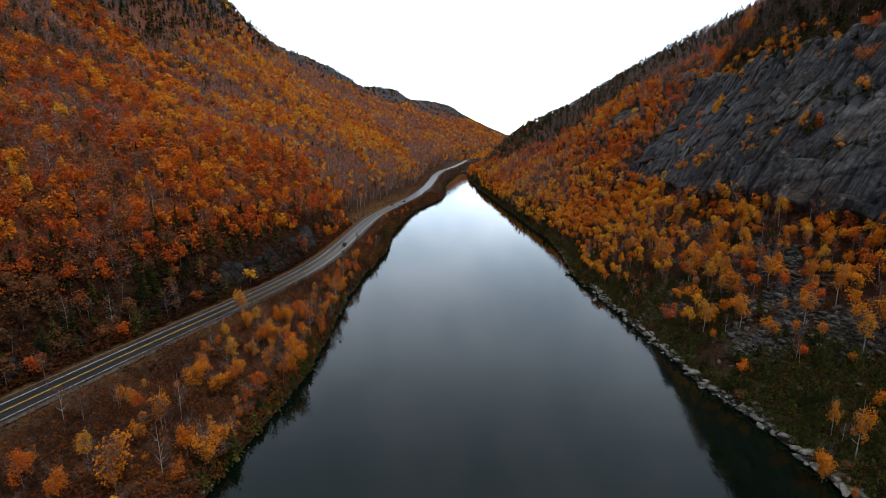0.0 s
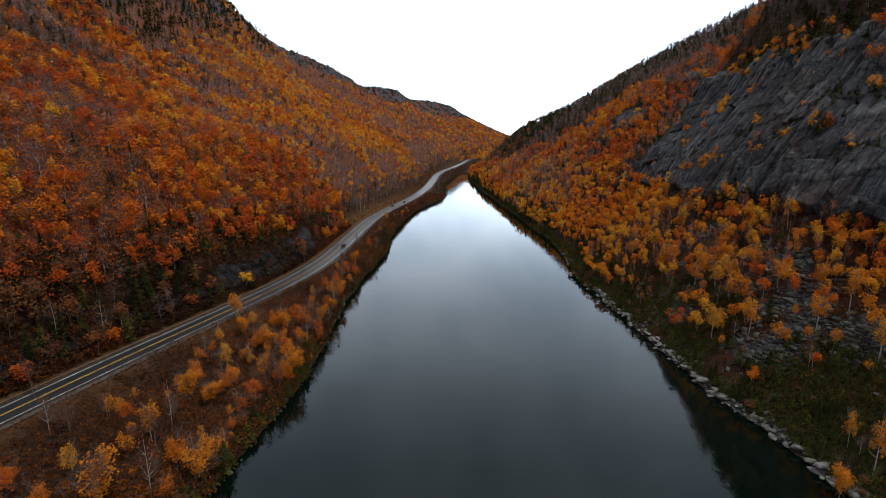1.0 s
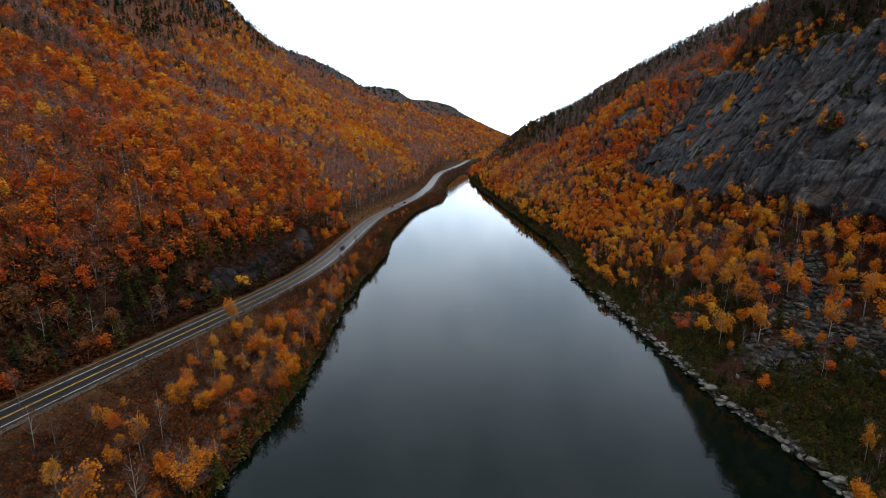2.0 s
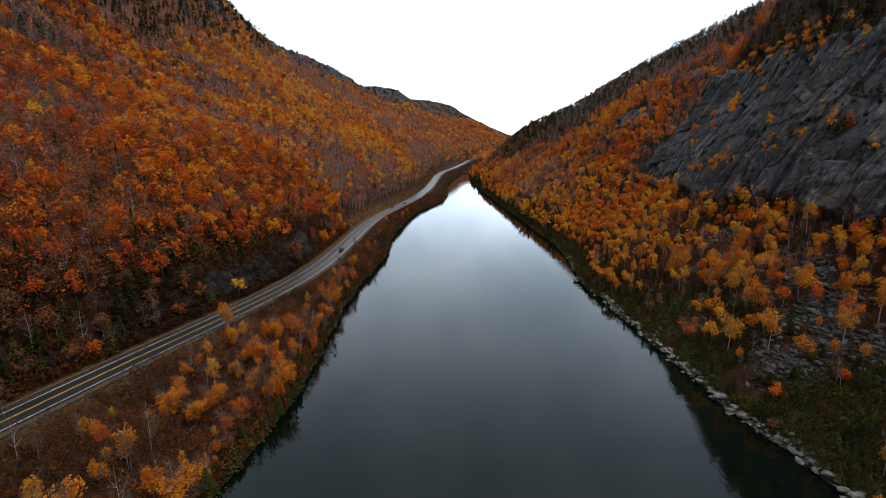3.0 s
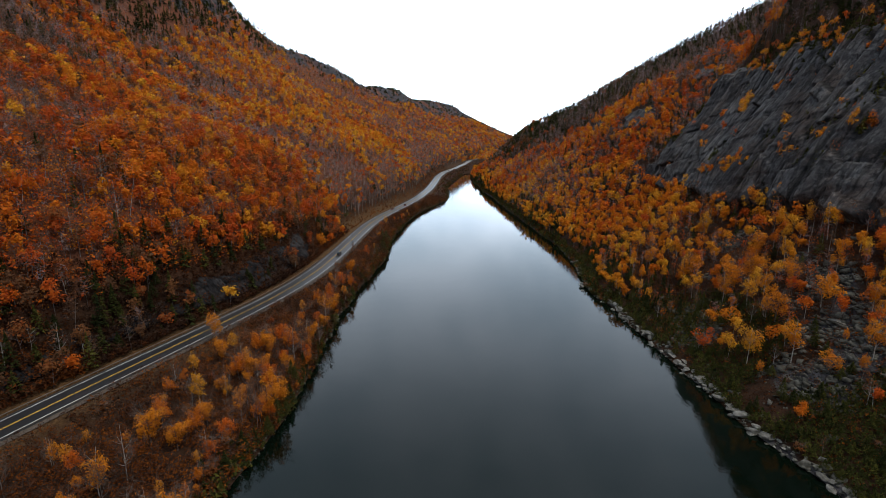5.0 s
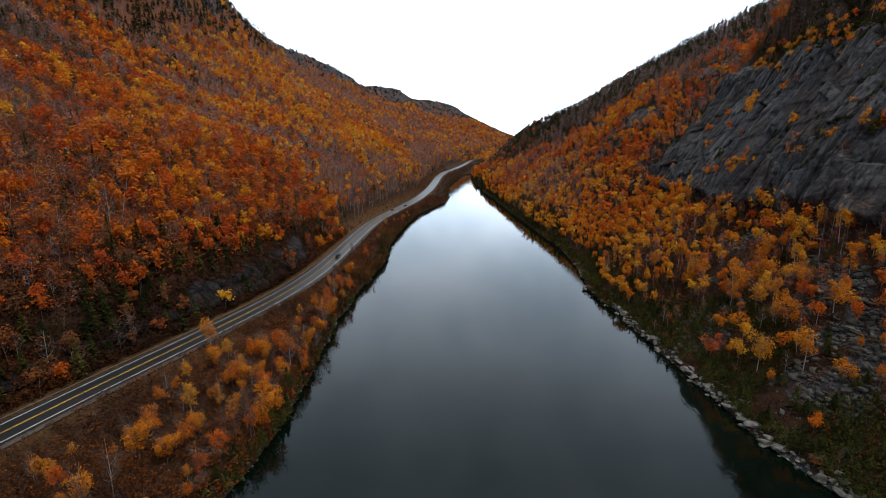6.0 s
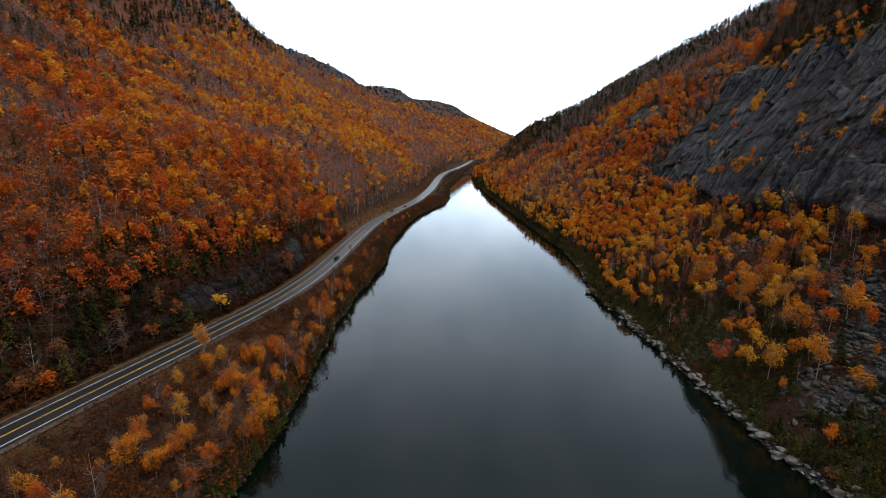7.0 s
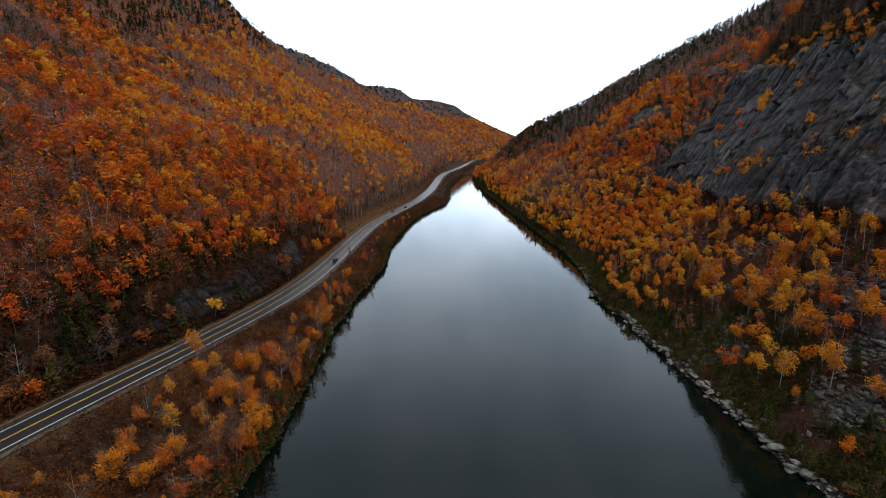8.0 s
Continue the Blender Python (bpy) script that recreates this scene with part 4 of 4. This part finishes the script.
def tree_master(kind, label, group, seed, tall, wide, tint, bark, leaves, size, low=0.3, twigs=0):
    """One tree or shrub: trunk with limbs, twigs and a crown of leaf clumps, round the origin."""
    rng = np.random.RandomState(seed)
    tree = tagged(new(kind), label, "tree" if "tree" in kind else "shrub", group=group)
    bend = np.array([rng.normal() * 0.05, rng.normal() * 0.05]) * tall
    f = np.linspace(0, 1, 6)
    line = np.stack([bend[0] * f ** 2, bend[1] * f ** 2 + 0.02 * tall * np.sin(4 * f), f * tall * 0.92 - 0.5 * (f == 0)], -1)
    thick = 0.009 * tall + 0.03
    runs = [(line, thick * (1 - 0.85 * f))]
    ends = []
    for q in range(9):
        g = rng.uniform(0.28, 0.85)
        p = np.array([np.interp(g, f, line[:, c]) for c in range(3)])
        a = q * 2.4 + rng.uniform(-0.4, 0.4)
        reach = wide * rng.uniform(0.55, 0.95) * (1.25 - 0.6 * g)
        end = p + np.array([math.cos(a) * reach, math.sin(a) * reach, reach * rng.uniform(0.5, 1.1)])
        mid = (p + end) / 2 + np.array([0, 0, -0.08 * reach])
        runs.append((np.stack([p, mid, end]), thick * np.array([0.42, 0.28, 0.08]) * (1.2 - 0.6 * g)))
        ends.append(end)
    tubes("trunk", runs, bark, tree)
    one = np.zeros((1, 3))
    if twigs:
        batch = Batch()
        src = np.array(ends)[rng.randint(0, len(ends), twigs)] * rng.uniform(0.55, 1.0, (twigs, 1))
        src[:, 2] += 0.1 * tall
        way = unit(rng.normal(size=(twigs, 3)) * np.array([1, 1, 0.5]) + np.array([0, 0, 0.6]))
        batch.add(slivers(src, src + way * rng.uniform(0.5, 1.6, (twigs, 1)) * wide * 0.5, np.full(twigs, 0.03), rng), 0, 0.5)
        batch.link("branchwork", [M_TWIG_BROWN], tree)
    if leaves:
        batch = Batch()
        leafy(batch, one, np.array([tall]), np.array([wide]), np.array([tint]), leaves, size, rng, low=low, lobes=26, lobe_size=0.52)
        batch.link("crown", MATS, tree)
    return tree


def cedar_master(kind, label, group, seed, tall, wide, tint, boughs):
    rng = np.random.RandomState(seed)
    tree = tagged(new(kind), label, "tree", group=group)
    f = np.linspace(0, 1, 5)
    tubes("trunk", [(np.stack([0 * f, 0 * f, f * tall * 0.9 - 0.5 * (f == 0)], -1), (0.03 + 0.012 * tall) * (1 - 0.9 * f))], M_BARK, tree)
    batch = Batch()
    firs(batch, np.zeros((1, 3)), np.array([tall]), np.array([wide]), np.array([tint]), boughs, rng, 0.20)
    batch.link("crown", MATS, tree)
    return tree


MASTERS = {
    "orange": [tree_master("maple_tree", "maple tree with glowing orange autumn leaves and grey trunk", "broad-leaved trees near the lake", 100 + i, 10, 3.1, t, M_BARK, 1250, 0.15, 0.12, 150)
               for i, t in enumerate((0.27, 0.40, 0.52, 0.30))],
    "yellow": [tree_master("birch_tree", "slender birch with golden yellow autumn leaves and pale trunk", "broad-leaved trees near the lake", 120 + i, 10, 2.5, t, M_BIRCH, 950, 0.148, 0.2, 150)
               for i, t in enumerate((0.10, 0.18, 0.24))],
    "bare": [tree_master("bare_tree", "leafless grey tree with pale forked trunk and twigs", "leafless trees near the lake", 140 + i, 10, 2.4, 0.8, b, 40, 0.28, 0.3, 260)
             for i, b in enumerate((M_BIRCH, M_BIRCH, M_BARK))],
    "shrub": [tree_master("shrub", "rust-brown leafy shrub on the lake bank", "shrubs on the lake bank", 160 + i, 3.2, 1.7, t, M_BARK, 300, 0.17, 0.08, 110)
              for i, t in enumerate((0.80, 0.86, 0.93, 0.74))],
    "cedar": [cedar_master("cedar_tree", "dark green cedar leaning over the shore rocks", "evergreens along the shore", 180 + i, 6.0, w, t, 1050)
              for i, (w, t) in enumerate(((1.8, 0.4), (2.2, 0.6), (1.6, 0.25), (2.5, 0.7)))],
}
USED = set()


def put(kind, x, y, tall, turn, pick, wide=1.0):
    """Stands a copy of one of the trees on the ground."""
    many = MASTERS[kind]
    ob = many[3 * (pick % 2) if kind == "orange" and x > 0 else pick % len(many)]
    s = tall / {"shrub": 3.2, "cedar": 6.0}.get(kind, 10.0)
    z = float(height(np.array(x), np.array(y)))
    m = pose(x, y, z, 0, 0, turn) @ Matrix.Diagonal((s * wide, s * wide, s, 1))
    if ob.name in USED:
        return copy_thing(ob, m)
    USED.add(ob.name)
    ob.matrix_basis = m
    return ob


# the trees that stand out: kind, x, y, height, width
STANDING = [
    ("orange", -64, 116, 12, 9), ("orange", -55, 93, 11, 7.6), ("yellow", -64, 100, 13, 6.4), ("yellow", -61, 132, 12, 6.3), ("orange", -65, 154, 8.7, 5.7),
    ("orange", -48, 164, 11, 9), ("orange", -52, 168, 10, 7), ("yellow", -57, 152, 9, 4.9), ("orange", -44, 138, 11, 7.5), ("orange", -43, 234, 9.5, 4.7),
    ("orange", -43, 282, 9.2, 5.5), ("yellow", -70, 162, 10.5, 6), ("orange", -63, 82, 12, 9), ("orange", -70, 77, 9.7, 6.4), ("orange", -78, 79, 11, 6.6),
    ("yellow", -72, 87, 8.7, 4.6), ("bare", -63, 106, 14, 4.5), ("bare", -62, 98, 12, 4), ("bare", -47, 178, 9.3, 4.3), ("bare", -59, 153, 8.2, 3.8),
    ("bare", -62, 80, 12, 6.4), ("bare", -63, 132, 9.2, 4), ("yellow", -44, 376, 9, 6), ("bare", -99, 112, 9, 5),
    ("yellow", 86, 152, 12, 5.5), ("orange", 86, 146, 5.9, 3.2), ("yellow", 94, 146, 11, 7), ("orange", 103, 125, 12, 8), ("yellow", 89, 100, 10.9, 4.9),
    ("yellow", 88, 92, 12, 5.3), ("orange", 80, 90, 9, 5.5), ("orange", 82, 84, 8.2, 4.5), ("yellow", 104, 133, 10, 6), ("orange", 104, 142, 10, 5.2),
    ("orange", 97, 136, 6, 6), ("orange", 103, 114, 8, 6.5), ("yellow", 81, 220, 6.6, 5.5), ("orange", 100, 195, 9.7, 6.5), ("yellow", 109, 158, 9, 6.6), ("orange", 116, 138, 13, 8),
]
for i, (kind, x, y, tall, wide) in enumerate(STANDING):
    put(kind, x, y, tall, 67.0 * i, i, wide / tall / {"orange": 0.70, "yellow": 0.56, "bare": 0.48}[kind])

rng = np.random.RandomState(41)


def clear_of(x, y, room):
    return all(math.hypot(x - s[1], y - s[2]) > room for s in STANDING)


def fill(kind, count, y0, y1, e0, e1, low, high, side, room=2.0):
    """Scatters more of a kind on a bank: e runs from the road (0) to the water (1), or in metres up from the far shore."""
    made = tries = 0
    while made < count and tries < count * 30:
        tries += 1
        y = rng.uniform(y0, y1)
        e = rng.uniform(e0, e1)
        a = np.array(y)
        if side < 0:
            x = float(road_x(a) + 6.5 + (shore_left(a) - road_x(a) - 6.5) * e)
        else:
            x = float(shore_right(a) + e)
        if abs(x) > 0.93 * y + 8 or not clear_of(x, y, room) or side < 0 and rng.rand() > (float(shore_left(a) - road_x(a)) / 45) ** 1.2 + 0.12:
            continue
        put(kind, x, y, rng.uniform(low, high), rng.uniform(0, 360), rng.randint(0, 12), rng.uniform(0.85, 1.25))
        made += 1


fill("shrub", 150, 60, 420, 0.12, 0.96, 2.0, 4.8, -1, 1.5)
fill("bare", 26, 60, 300, 0.15, 0.9, 5, 10, -1)
fill("orange", 26, 60, 230, 0.25, 0.9, 4, 9, -1, 4)
fill("orange", 6, 230, 480, 0.3, 0.9, 4, 8, -1, 4)
fill("orange", 14, 84, 260, 0.4, 0.85, 6, 10, -1, 3)
fill("orange", 16, 88, 240, 0.84, 0.98, 5, 8, -1, 2)
fill("yellow", 20, 60, 240, 0.25, 0.9, 4, 8, -1, 4)
fill("yellow", 5, 240, 480, 0.3, 0.9, 4, 7, -1, 4)
fill("cedar", 62, 84, 400, 0.84, 1.0, 3.0, 6.0, -1, 1.5)
fill("bare", 14, 84, 200, 0.8, 0.97, 7, 11, -1, 1.5)
fill("orange", 10, 84, 230, 0.8, 0.96, 7, 10, -1, 1.5)
fill("cedar", 22, 285, 340, 0.6, 0.98, 5, 9, -1, 1.0)
fill("cedar", 16, 92, 190, 0.9, 1.0, 5.5, 8.5, -1, 1.5)
fill("cedar", 125, 78, 290, 2.0, 26, 3.0, 6.5, 1, 1.2)
for i in range(64):
    y = rng.uniform(70, 262)
    x = float(road_x(np.array(y))) - rng.uniform(9.5, 30)
    if abs(x) < 0.93 * y + 8:
        put("cedar", x, y, rng.uniform(3.0, 8.5), rng.uniform(0, 360), 2 * rng.randint(0, 6), rng.uniform(0.9, 1.3))
for i in range(20):
    y = rng.uniform(120, 340)
    put("bare", float(road_x(np.array(y))) - rng.uniform(12, 55), y, rng.uniform(8, 13), rng.uniform(0, 360), rng.randint(0, 2), 1.0)
fill("shrub", 24, 82, 260, 2, 30, 1.6, 3.0, 1)
fill("yellow", 16, 100, 240, 24, 58, 8, 12, 1, 4)
fill("orange", 16, 100, 240, 24, 60, 8, 12, 1, 4)
fill("bare", 30, 84, 260, 4, 40, 4, 9, 1)


# ---- low evergreen scrub above the shore rocks ----
rng_s = np.random.RandomState(71)
y = 74 + 230 * rng_s.rand(7000) ** 1.35
f = rng_s.uniform(1.5, 28, 7000)
x = soft_table(y, SHORE_R, 5) + f
keep = (abs(x) < 0.93 * y + 10) & (wobble(x, y, 17, 2) + 0.35 * np.clip((16 - f) / 16, -1, 1) + 0.7 * np.clip((140 - y) / 30, 0, 1) > -0.12)
p = np.stack([x, y, height(x, y)], -1)[keep]
tall = rng_s.uniform(0.9, 3.4, len(p))
batch = Batch()
firs(batch, p, tall, tall * 0.62, np.clip(rng_s.normal(size=len(p)) * 0.2 + 0.5, 0, 1), 36, rng_s, 0.24)
tagged(batch.link("evergreen_scrub", MATS), "dark olive evergreen scrub above the shore rocks", "scrub", kind="stuff")


# ---- growth on the ledges of the cliff ----
rng_l = np.random.RandomState(61)
# y, metres up from the shore, spread, number of plants, share of evergreens
LEDGES = ((286, 85, 3, 9, 0.1), (281, 82, 2, 4, 0.0), (247, 67, 3, 9, 0.2), (254, 66, 2.5, 8, 0.1), (270, 63, 4, 9, 0.2), (214, 78, 2, 5, 0.4), (215, 63, 4, 10, 0.3),
          (220, 77, 5, 34, 0.9), (217, 84, 4, 22, 0.9), (222, 68, 3, 14, 0.8), (206, 67, 4, 14, 0.9), (233, 65, 4, 18, 0.85), (216, 88, 4, 16, 0.95), (275, 68, 3, 10, 0.8),
          (300, 97, 8, 40, 0.7), (276, 99, 8, 50, 0.8), (254, 98, 8, 50, 0.8), (232, 97, 8, 60, 0.85), (214, 95, 6, 40, 0.9), (212, 72, 4, 18, 0.9), (205, 80, 5, 26, 0.9), (238, 74, 2, 8, 0.7), (336, 92, 7, 40, 0.75), (346, 78, 5, 30, 0.7), (195, 74, 4, 16, 0.9), (186, 82, 5, 22, 0.9), (176, 70, 4, 14, 0.8))
who = np.concatenate([np.full(row[3], i) for i, row in enumerate(LEDGES)])
L = np.array(LEDGES)[who]
n = len(L)
y = L[:, 0] + rng_l.normal(size=n) * L[:, 2]
f = L[:, 1] + rng_l.normal(size=n) * L[:, 2] * 0.35
x = soft_table(y, SHORE_R, 5) + f
p = np.stack([x - 3.2, y, height(x, y) + 0.6], -1)
e = rng_l.rand(n) < L[:, 4]
tall = np.where(e, rng_l.uniform(1.4, 4.4, n), rng_l.uniform(3.0, 6.5, n))
batch = Batch()
firs(batch, p[e], tall[e], tall[e] * 0.42, rng_l.uniform(0.2, 0.9, e.sum()), 60, rng_l, 0.45)
leafy(batch, p[~e], tall[~e], tall[~e] * 0.42, np.clip(rng_l.normal(size=(~e).sum()) * 0.15 + 0.25, 0, 1), 130, 0.30, rng_l, low=0.1)
bare(batch, p[~e], tall[~e], rng_l, 14, 0.04)
stems(batch, p[~e], tall[~e], np.full((~e).sum(), 0.09), BIRCH, rng_l, 3)
tagged(batch.link("ledge_scrub", MATS), "dark scrub and small autumn trees on the cliff ledges", "scrub", kind="stuff")


# ---- stones ----
def stone_master(seed, subdivisions=2):
    """A weathered, angular block about 1 m across."""
    rng = np.random.RandomState(seed)
    bm = bmesh.new()
    bmesh.ops.create_icosphere(bm, subdivisions=subdivisions, radius=0.5)
    planes = [(Vector(unit(rng.normal(size=3))), rng.uniform(0.17, 0.36)) for _ in range(10)]
    for v in bm.verts:
        for n, d in planes:
            over = v.co.dot(n) - d
            if over > 0:
                v.co -= n * over * 0.98
        v.co += Vector(rng.normal(size=3) * 0.012)
        v.co.z *= 0.72
    me = bpy.data.meshes.new("boulder")
    bm.to_mesh(me)
    bm.free()
    me.materials.append(M_STONE)
    return me


STONES = [stone_master(200 + i) for i in range(8)]


def boulder(x, y, size, z=None, label="pale grey angular boulder on the lake shore", group="shore boulders", squash=1.0):
    ob = new("boulder", STONES[rng.randint(0, 8)])
    g = float(height(np.array(x), np.array(y)))
    base = max(g, -0.25) if z is None else z
    ob.matrix_basis = pose(x, y, base + 0.12 * size, rng.uniform(-14, 14), rng.uniform(-14, 14), rng.uniform(0, 360)) @ Matrix.Diagonal((size * rng.uniform(1.0, 1.6), size, size * squash, 1))
    return tagged(ob, label, "boulder", group=group)


for y in np.arange(84, 300, 0.8):
    x = float(shore_right(np.array(y)))
    heap = float(wobble(np.array(7.0), np.array(y), 9, 2))
    if rng.rand() < 0.75 + 0.6 * heap:
        boulder(x + rng.uniform(-0.4, 2.6), y + rng.uniform(-0.4, 0.4), 0.9 + 2.9 * rng.rand() ** 1.7 + max(0, heap), squash=rng.uniform(0.5, 0.9))
for x, y, s in ((64.5, 248, 3.6), (63.5, 243, 2.2), (66, 254, 2.6), (74, 150, 2.6), (75.5, 147, 2.2), (77, 153, 2.4), (76, 131, 2.5), (79, 134, 2.2), (80.5, 112, 2.3), (82, 117, 2.5), (81, 100, 2.6)):
    boulder(x + 0.8, y, s, None, "large pale grey boulder at the water's edge", "shore boulders", 0.8)
for x, y, s in ((108, 150, 4.2), (103, 128, 3.0), (99, 137, 2.6), (112, 168, 3.6), (94, 176, 3.0), (106, 196, 3.4), (118, 141, 3.4), (97, 119, 2.6), (90, 186, 2.4), (101, 108, 2.4), (94, 158, 2.2)):
    boulder(x, y, s, None, "large grey fallen block lying in the scree", "scree blocks", 0.7)
for y in np.concatenate([np.arange(84, 104, 2.2), np.arange(186, 246, 1.6), np.arange(250, 420, 5.0)]):
    x = float(shore_left(np.array(y)))
    boulder(x + rng.uniform(-1.0, 0.6), y, rng.uniform(0.5, 1.4))


def scree(name, label, x, y, size, seed):
    """Fallen stones too many to count, as one mesh."""
    rng = np.random.RandomState(seed)
    v0 = np.array([(i, j, k) for k in (-1, 1) for j in (-1, 1) for i in (-1, 1)], float) * 0.42
    f0 = np.array([(0, 2, 3, 1), (4, 5, 7, 6), (0, 1, 5, 4), (2, 6, 7, 3), (0, 4, 6, 2), (1, 3, 7, 5)])
    n = len(x)
    turn = rng.uniform(0, 6.28, n)
    c, s = np.cos(turn)[:, None], np.sin(turn)[:, None]
    v = v0[None] * rng.uniform(0.6, 1.3, (n, 8, 1)) * (size[:, None, None] * np.stack([rng.uniform(0.9, 1.6, n), np.ones(n), rng.uniform(0.3, 0.75, n)], -1)[:, None, :])
    v[..., 2] += v[..., 0] * rng.uniform(-0.4, 0.4, (n, 1)) + v[..., 1] * rng.uniform(-0.4, 0.4, (n, 1))
    v = np.stack([v[..., 0] * c - v[..., 1] * s, v[..., 0] * s + v[..., 1] * c, v[..., 2]], -1)
    v += np.stack([x, y, height(x, y) + 0.1 * size], -1)[:, None, :]
    faces = (f0[None] + 8 * np.arange(n)[:, None, None]).reshape(-1, 4)
    return tagged(sheet(name, v.reshape(-1, 3), faces, [M_SCREE]), label, "scree", kind="stuff")


y = rng.uniform(75, 265, 24000)
f = rng.uniform(1.5, 60, 24000)
x = soft_table(y, SHORE_R, 5) + f
keep = in_view(x, y, height(x, y)) & (rng.rand(24000) < np.clip(1.2 * rock_share(x, y) - 0.15, 0.015, 0.85))
scree("scree", "grey fallen scree stones below the cliff", x[keep], y[keep], 0.4 + 1.7 * rng.rand(keep.sum()) ** 3.0, 51)
y = rng.uniform(78, 560, 1500)
x = shore_right(y) + rng.uniform(-0.8, 2.2, 1500)
scree("shore_stones", "small grey stones along the waterline", x, y, rng.uniform(0.25, 0.8, 1500), 52)
y = rng.uniform(78, 560, 900)
x = shore_left(y) + rng.uniform(-1.6, 0.5, 900)
scree("shore_stones", "small grey stones along the waterline", x, y, rng.uniform(0.2, 0.6, 900), 53)


# ---- cars on the road ----
def car_paint(name, c):
    k = Mat(name, 0.25, 0.5)
    return k.colour(k.mix(0.4, c, k.ramp(k.noise(1.5, 4), (0.3, tuple(0.7 * q for q in c)), (0.7, c)))).m


k = Mat("car_glass", 0.08, 0.5)
M_GLASS = k.colour((0.012, 0.014, 0.016)).m
k = Mat("tyre_rubber", 0.9, 0.2)
M_TYRE = k.colour(k.ramp(k.noise(0.2), (0.3, (0.012, 0.012, 0.012)), (0.7, (0.03, 0.03, 0.03)))).m
k = Mat("wheel_alloy", 0.35, 0.5)
M_RIM = k.colour((0.35, 0.35, 0.36)).m
k = Mat("lamp_red", 0.3, 0.5)
M_TAIL = k.colour((0.35, 0.01, 0.008)).m
k = Mat("lamp_clear", 0.15, 0.5)
M_HEAD = k.colour((0.7, 0.7, 0.68)).m


def solid(name, bm, mat, parent):
    me = bpy.data.meshes.new(name)
    bm.to_mesh(me)
    bm.free()
    me.materials.append(mat)
    ob = new(name, me)
    ob.parent = parent
    return ob


def lofted(outline, half, inset, bevel=0.05):
    """A side outline (y, z) swept across the car, its upper corners drawn in."""
    bm = bmesh.new()
    top = max(z for _, z in outline)
    low = min(z for _, z in outline)
    rings = []
    for side in (-1, 1):
        rings.append([bm.verts.new((side * (half - inset * (z - low) / (top - low)), y, z)) for y, z in outline])
    bm.faces.new(rings[0])
    bm.faces.new(rings[1][::-1])
    n = len(outline)
    for i in range(n):
        j = (i + 1) % n
        bm.faces.new((rings[0][j], rings[0][i], rings[1][i], rings[1][j]))
    bmesh.ops.recalc_face_normals(bm, faces=bm.faces)
    bmesh.ops.bevel(bm, geom=list(bm.edges), offset=bevel, segments=2, affect="EDGES")
    return bm


def block(cx, cy, cz, sx, sy, sz, bevel=0.02):
    bm = bmesh.new()
    bmesh.ops.create_cube(bm, size=1.0)
    bmesh.ops.scale(bm, vec=(sx, sy, sz), verts=bm.verts)
    bmesh.ops.translate(bm, vec=(cx, cy, cz), verts=bm.verts)
    bmesh.ops.bevel(bm, geom=list(bm.edges), offset=bevel, segments=1, affect="EDGES")
    return bm


def disc(radius, width, bevel):
    bm = bmesh.new()
    bmesh.ops.create_cone(bm, cap_ends=True, segments=20, radius1=radius, radius2=radius, depth=width)
    bmesh.ops.rotate(bm, verts=bm.verts, matrix=Matrix.Rotation(radians(90), 3, "Y"))
    rim = [e for e in bm.edges if abs(e.verts[0].co.x - e.verts[1].co.x) < 1e-4]
    bmesh.ops.bevel(bm, geom=rim, offset=bevel, segments=2, affect="EDGES")
    return bm


def car(y, off, flip, paint_mat, label, tall):
    """A car with bonnet, cabin, wheels and lamps; its nose points up the valley unless flipped."""
    auto = tagged(new("car"), label, "car", group="cars on the road")
    body = [(-2.2, 0.32), (-2.28, 0.62), (-2.2, 0.98), (-1.2, 1.02), (0.9, 1.0), (1.9, 0.86), (2.2, 0.62), (2.18, 0.32)]
    solid("body", lofted(body, 0.92, 0.07, 0.06), paint_mat, auto)
    cabin = [(-2.05, 0.99), (-1.85, tall - 0.06), (-1.55, tall), (0.05, tall), (0.3, tall - 0.05), (1.05, 0.99)]
    solid("window_glass", lofted(cabin, 0.84, 0.17, 0.04), M_GLASS, auto)
    roof = [(-1.9, tall - 0.05), (-1.6, tall + 0.03), (0.02, tall + 0.03), (0.32, tall - 0.05)]
    solid("roof", lofted(roof, 0.71, 0.04, 0.02), paint_mat, auto)
    for side in (-1, 1):
        for wy in (-1.38, 1.38):
            wheel = solid("wheel", disc(0.34, 0.22, 0.03), M_TYRE, auto)
            wheel.location = (side * 0.83, wy, 0.34)
            solid("rim", disc(0.21, 0.235, 0.02), M_RIM, wheel)
        solid("tail_lamp", block(side * 0.74, -2.22, 0.82, 0.22, 0.1, 0.2), M_TAIL, auto)
        solid("head_lamp", block(side * 0.68, 2.05, 0.72, 0.32, 0.16, 0.14), M_HEAD, auto)
        solid("mirror", block(side * 0.98, 0.62, 1.05, 0.16, 0.1, 0.12), paint_mat, auto)
    solid("bumper", block(0, 2.2, 0.42, 1.6, 0.14, 0.2, 0.05), M_TYRE, auto)
    p, turn = road_point(y, off)
    auto.matrix_basis = pose(p.x, p.y, p.z + 0.01, 0, 0, turn + (180 if flip else 0))
    return auto


car(272, 1.85, False, car_paint("black_car_paint", (0.015, 0.015, 0.017)), "black car driving along the lakeside road", 1.72)
car(446, -1.85, True, car_paint("red_car_paint", (0.22, 0.02, 0.018)), "dark red car coming down the lakeside road", 1.5)
car(478, 1.85, False, car_paint("maroon_car_paint", (0.10, 0.018, 0.016)), "maroon car driving away on the lakeside road", 1.5)
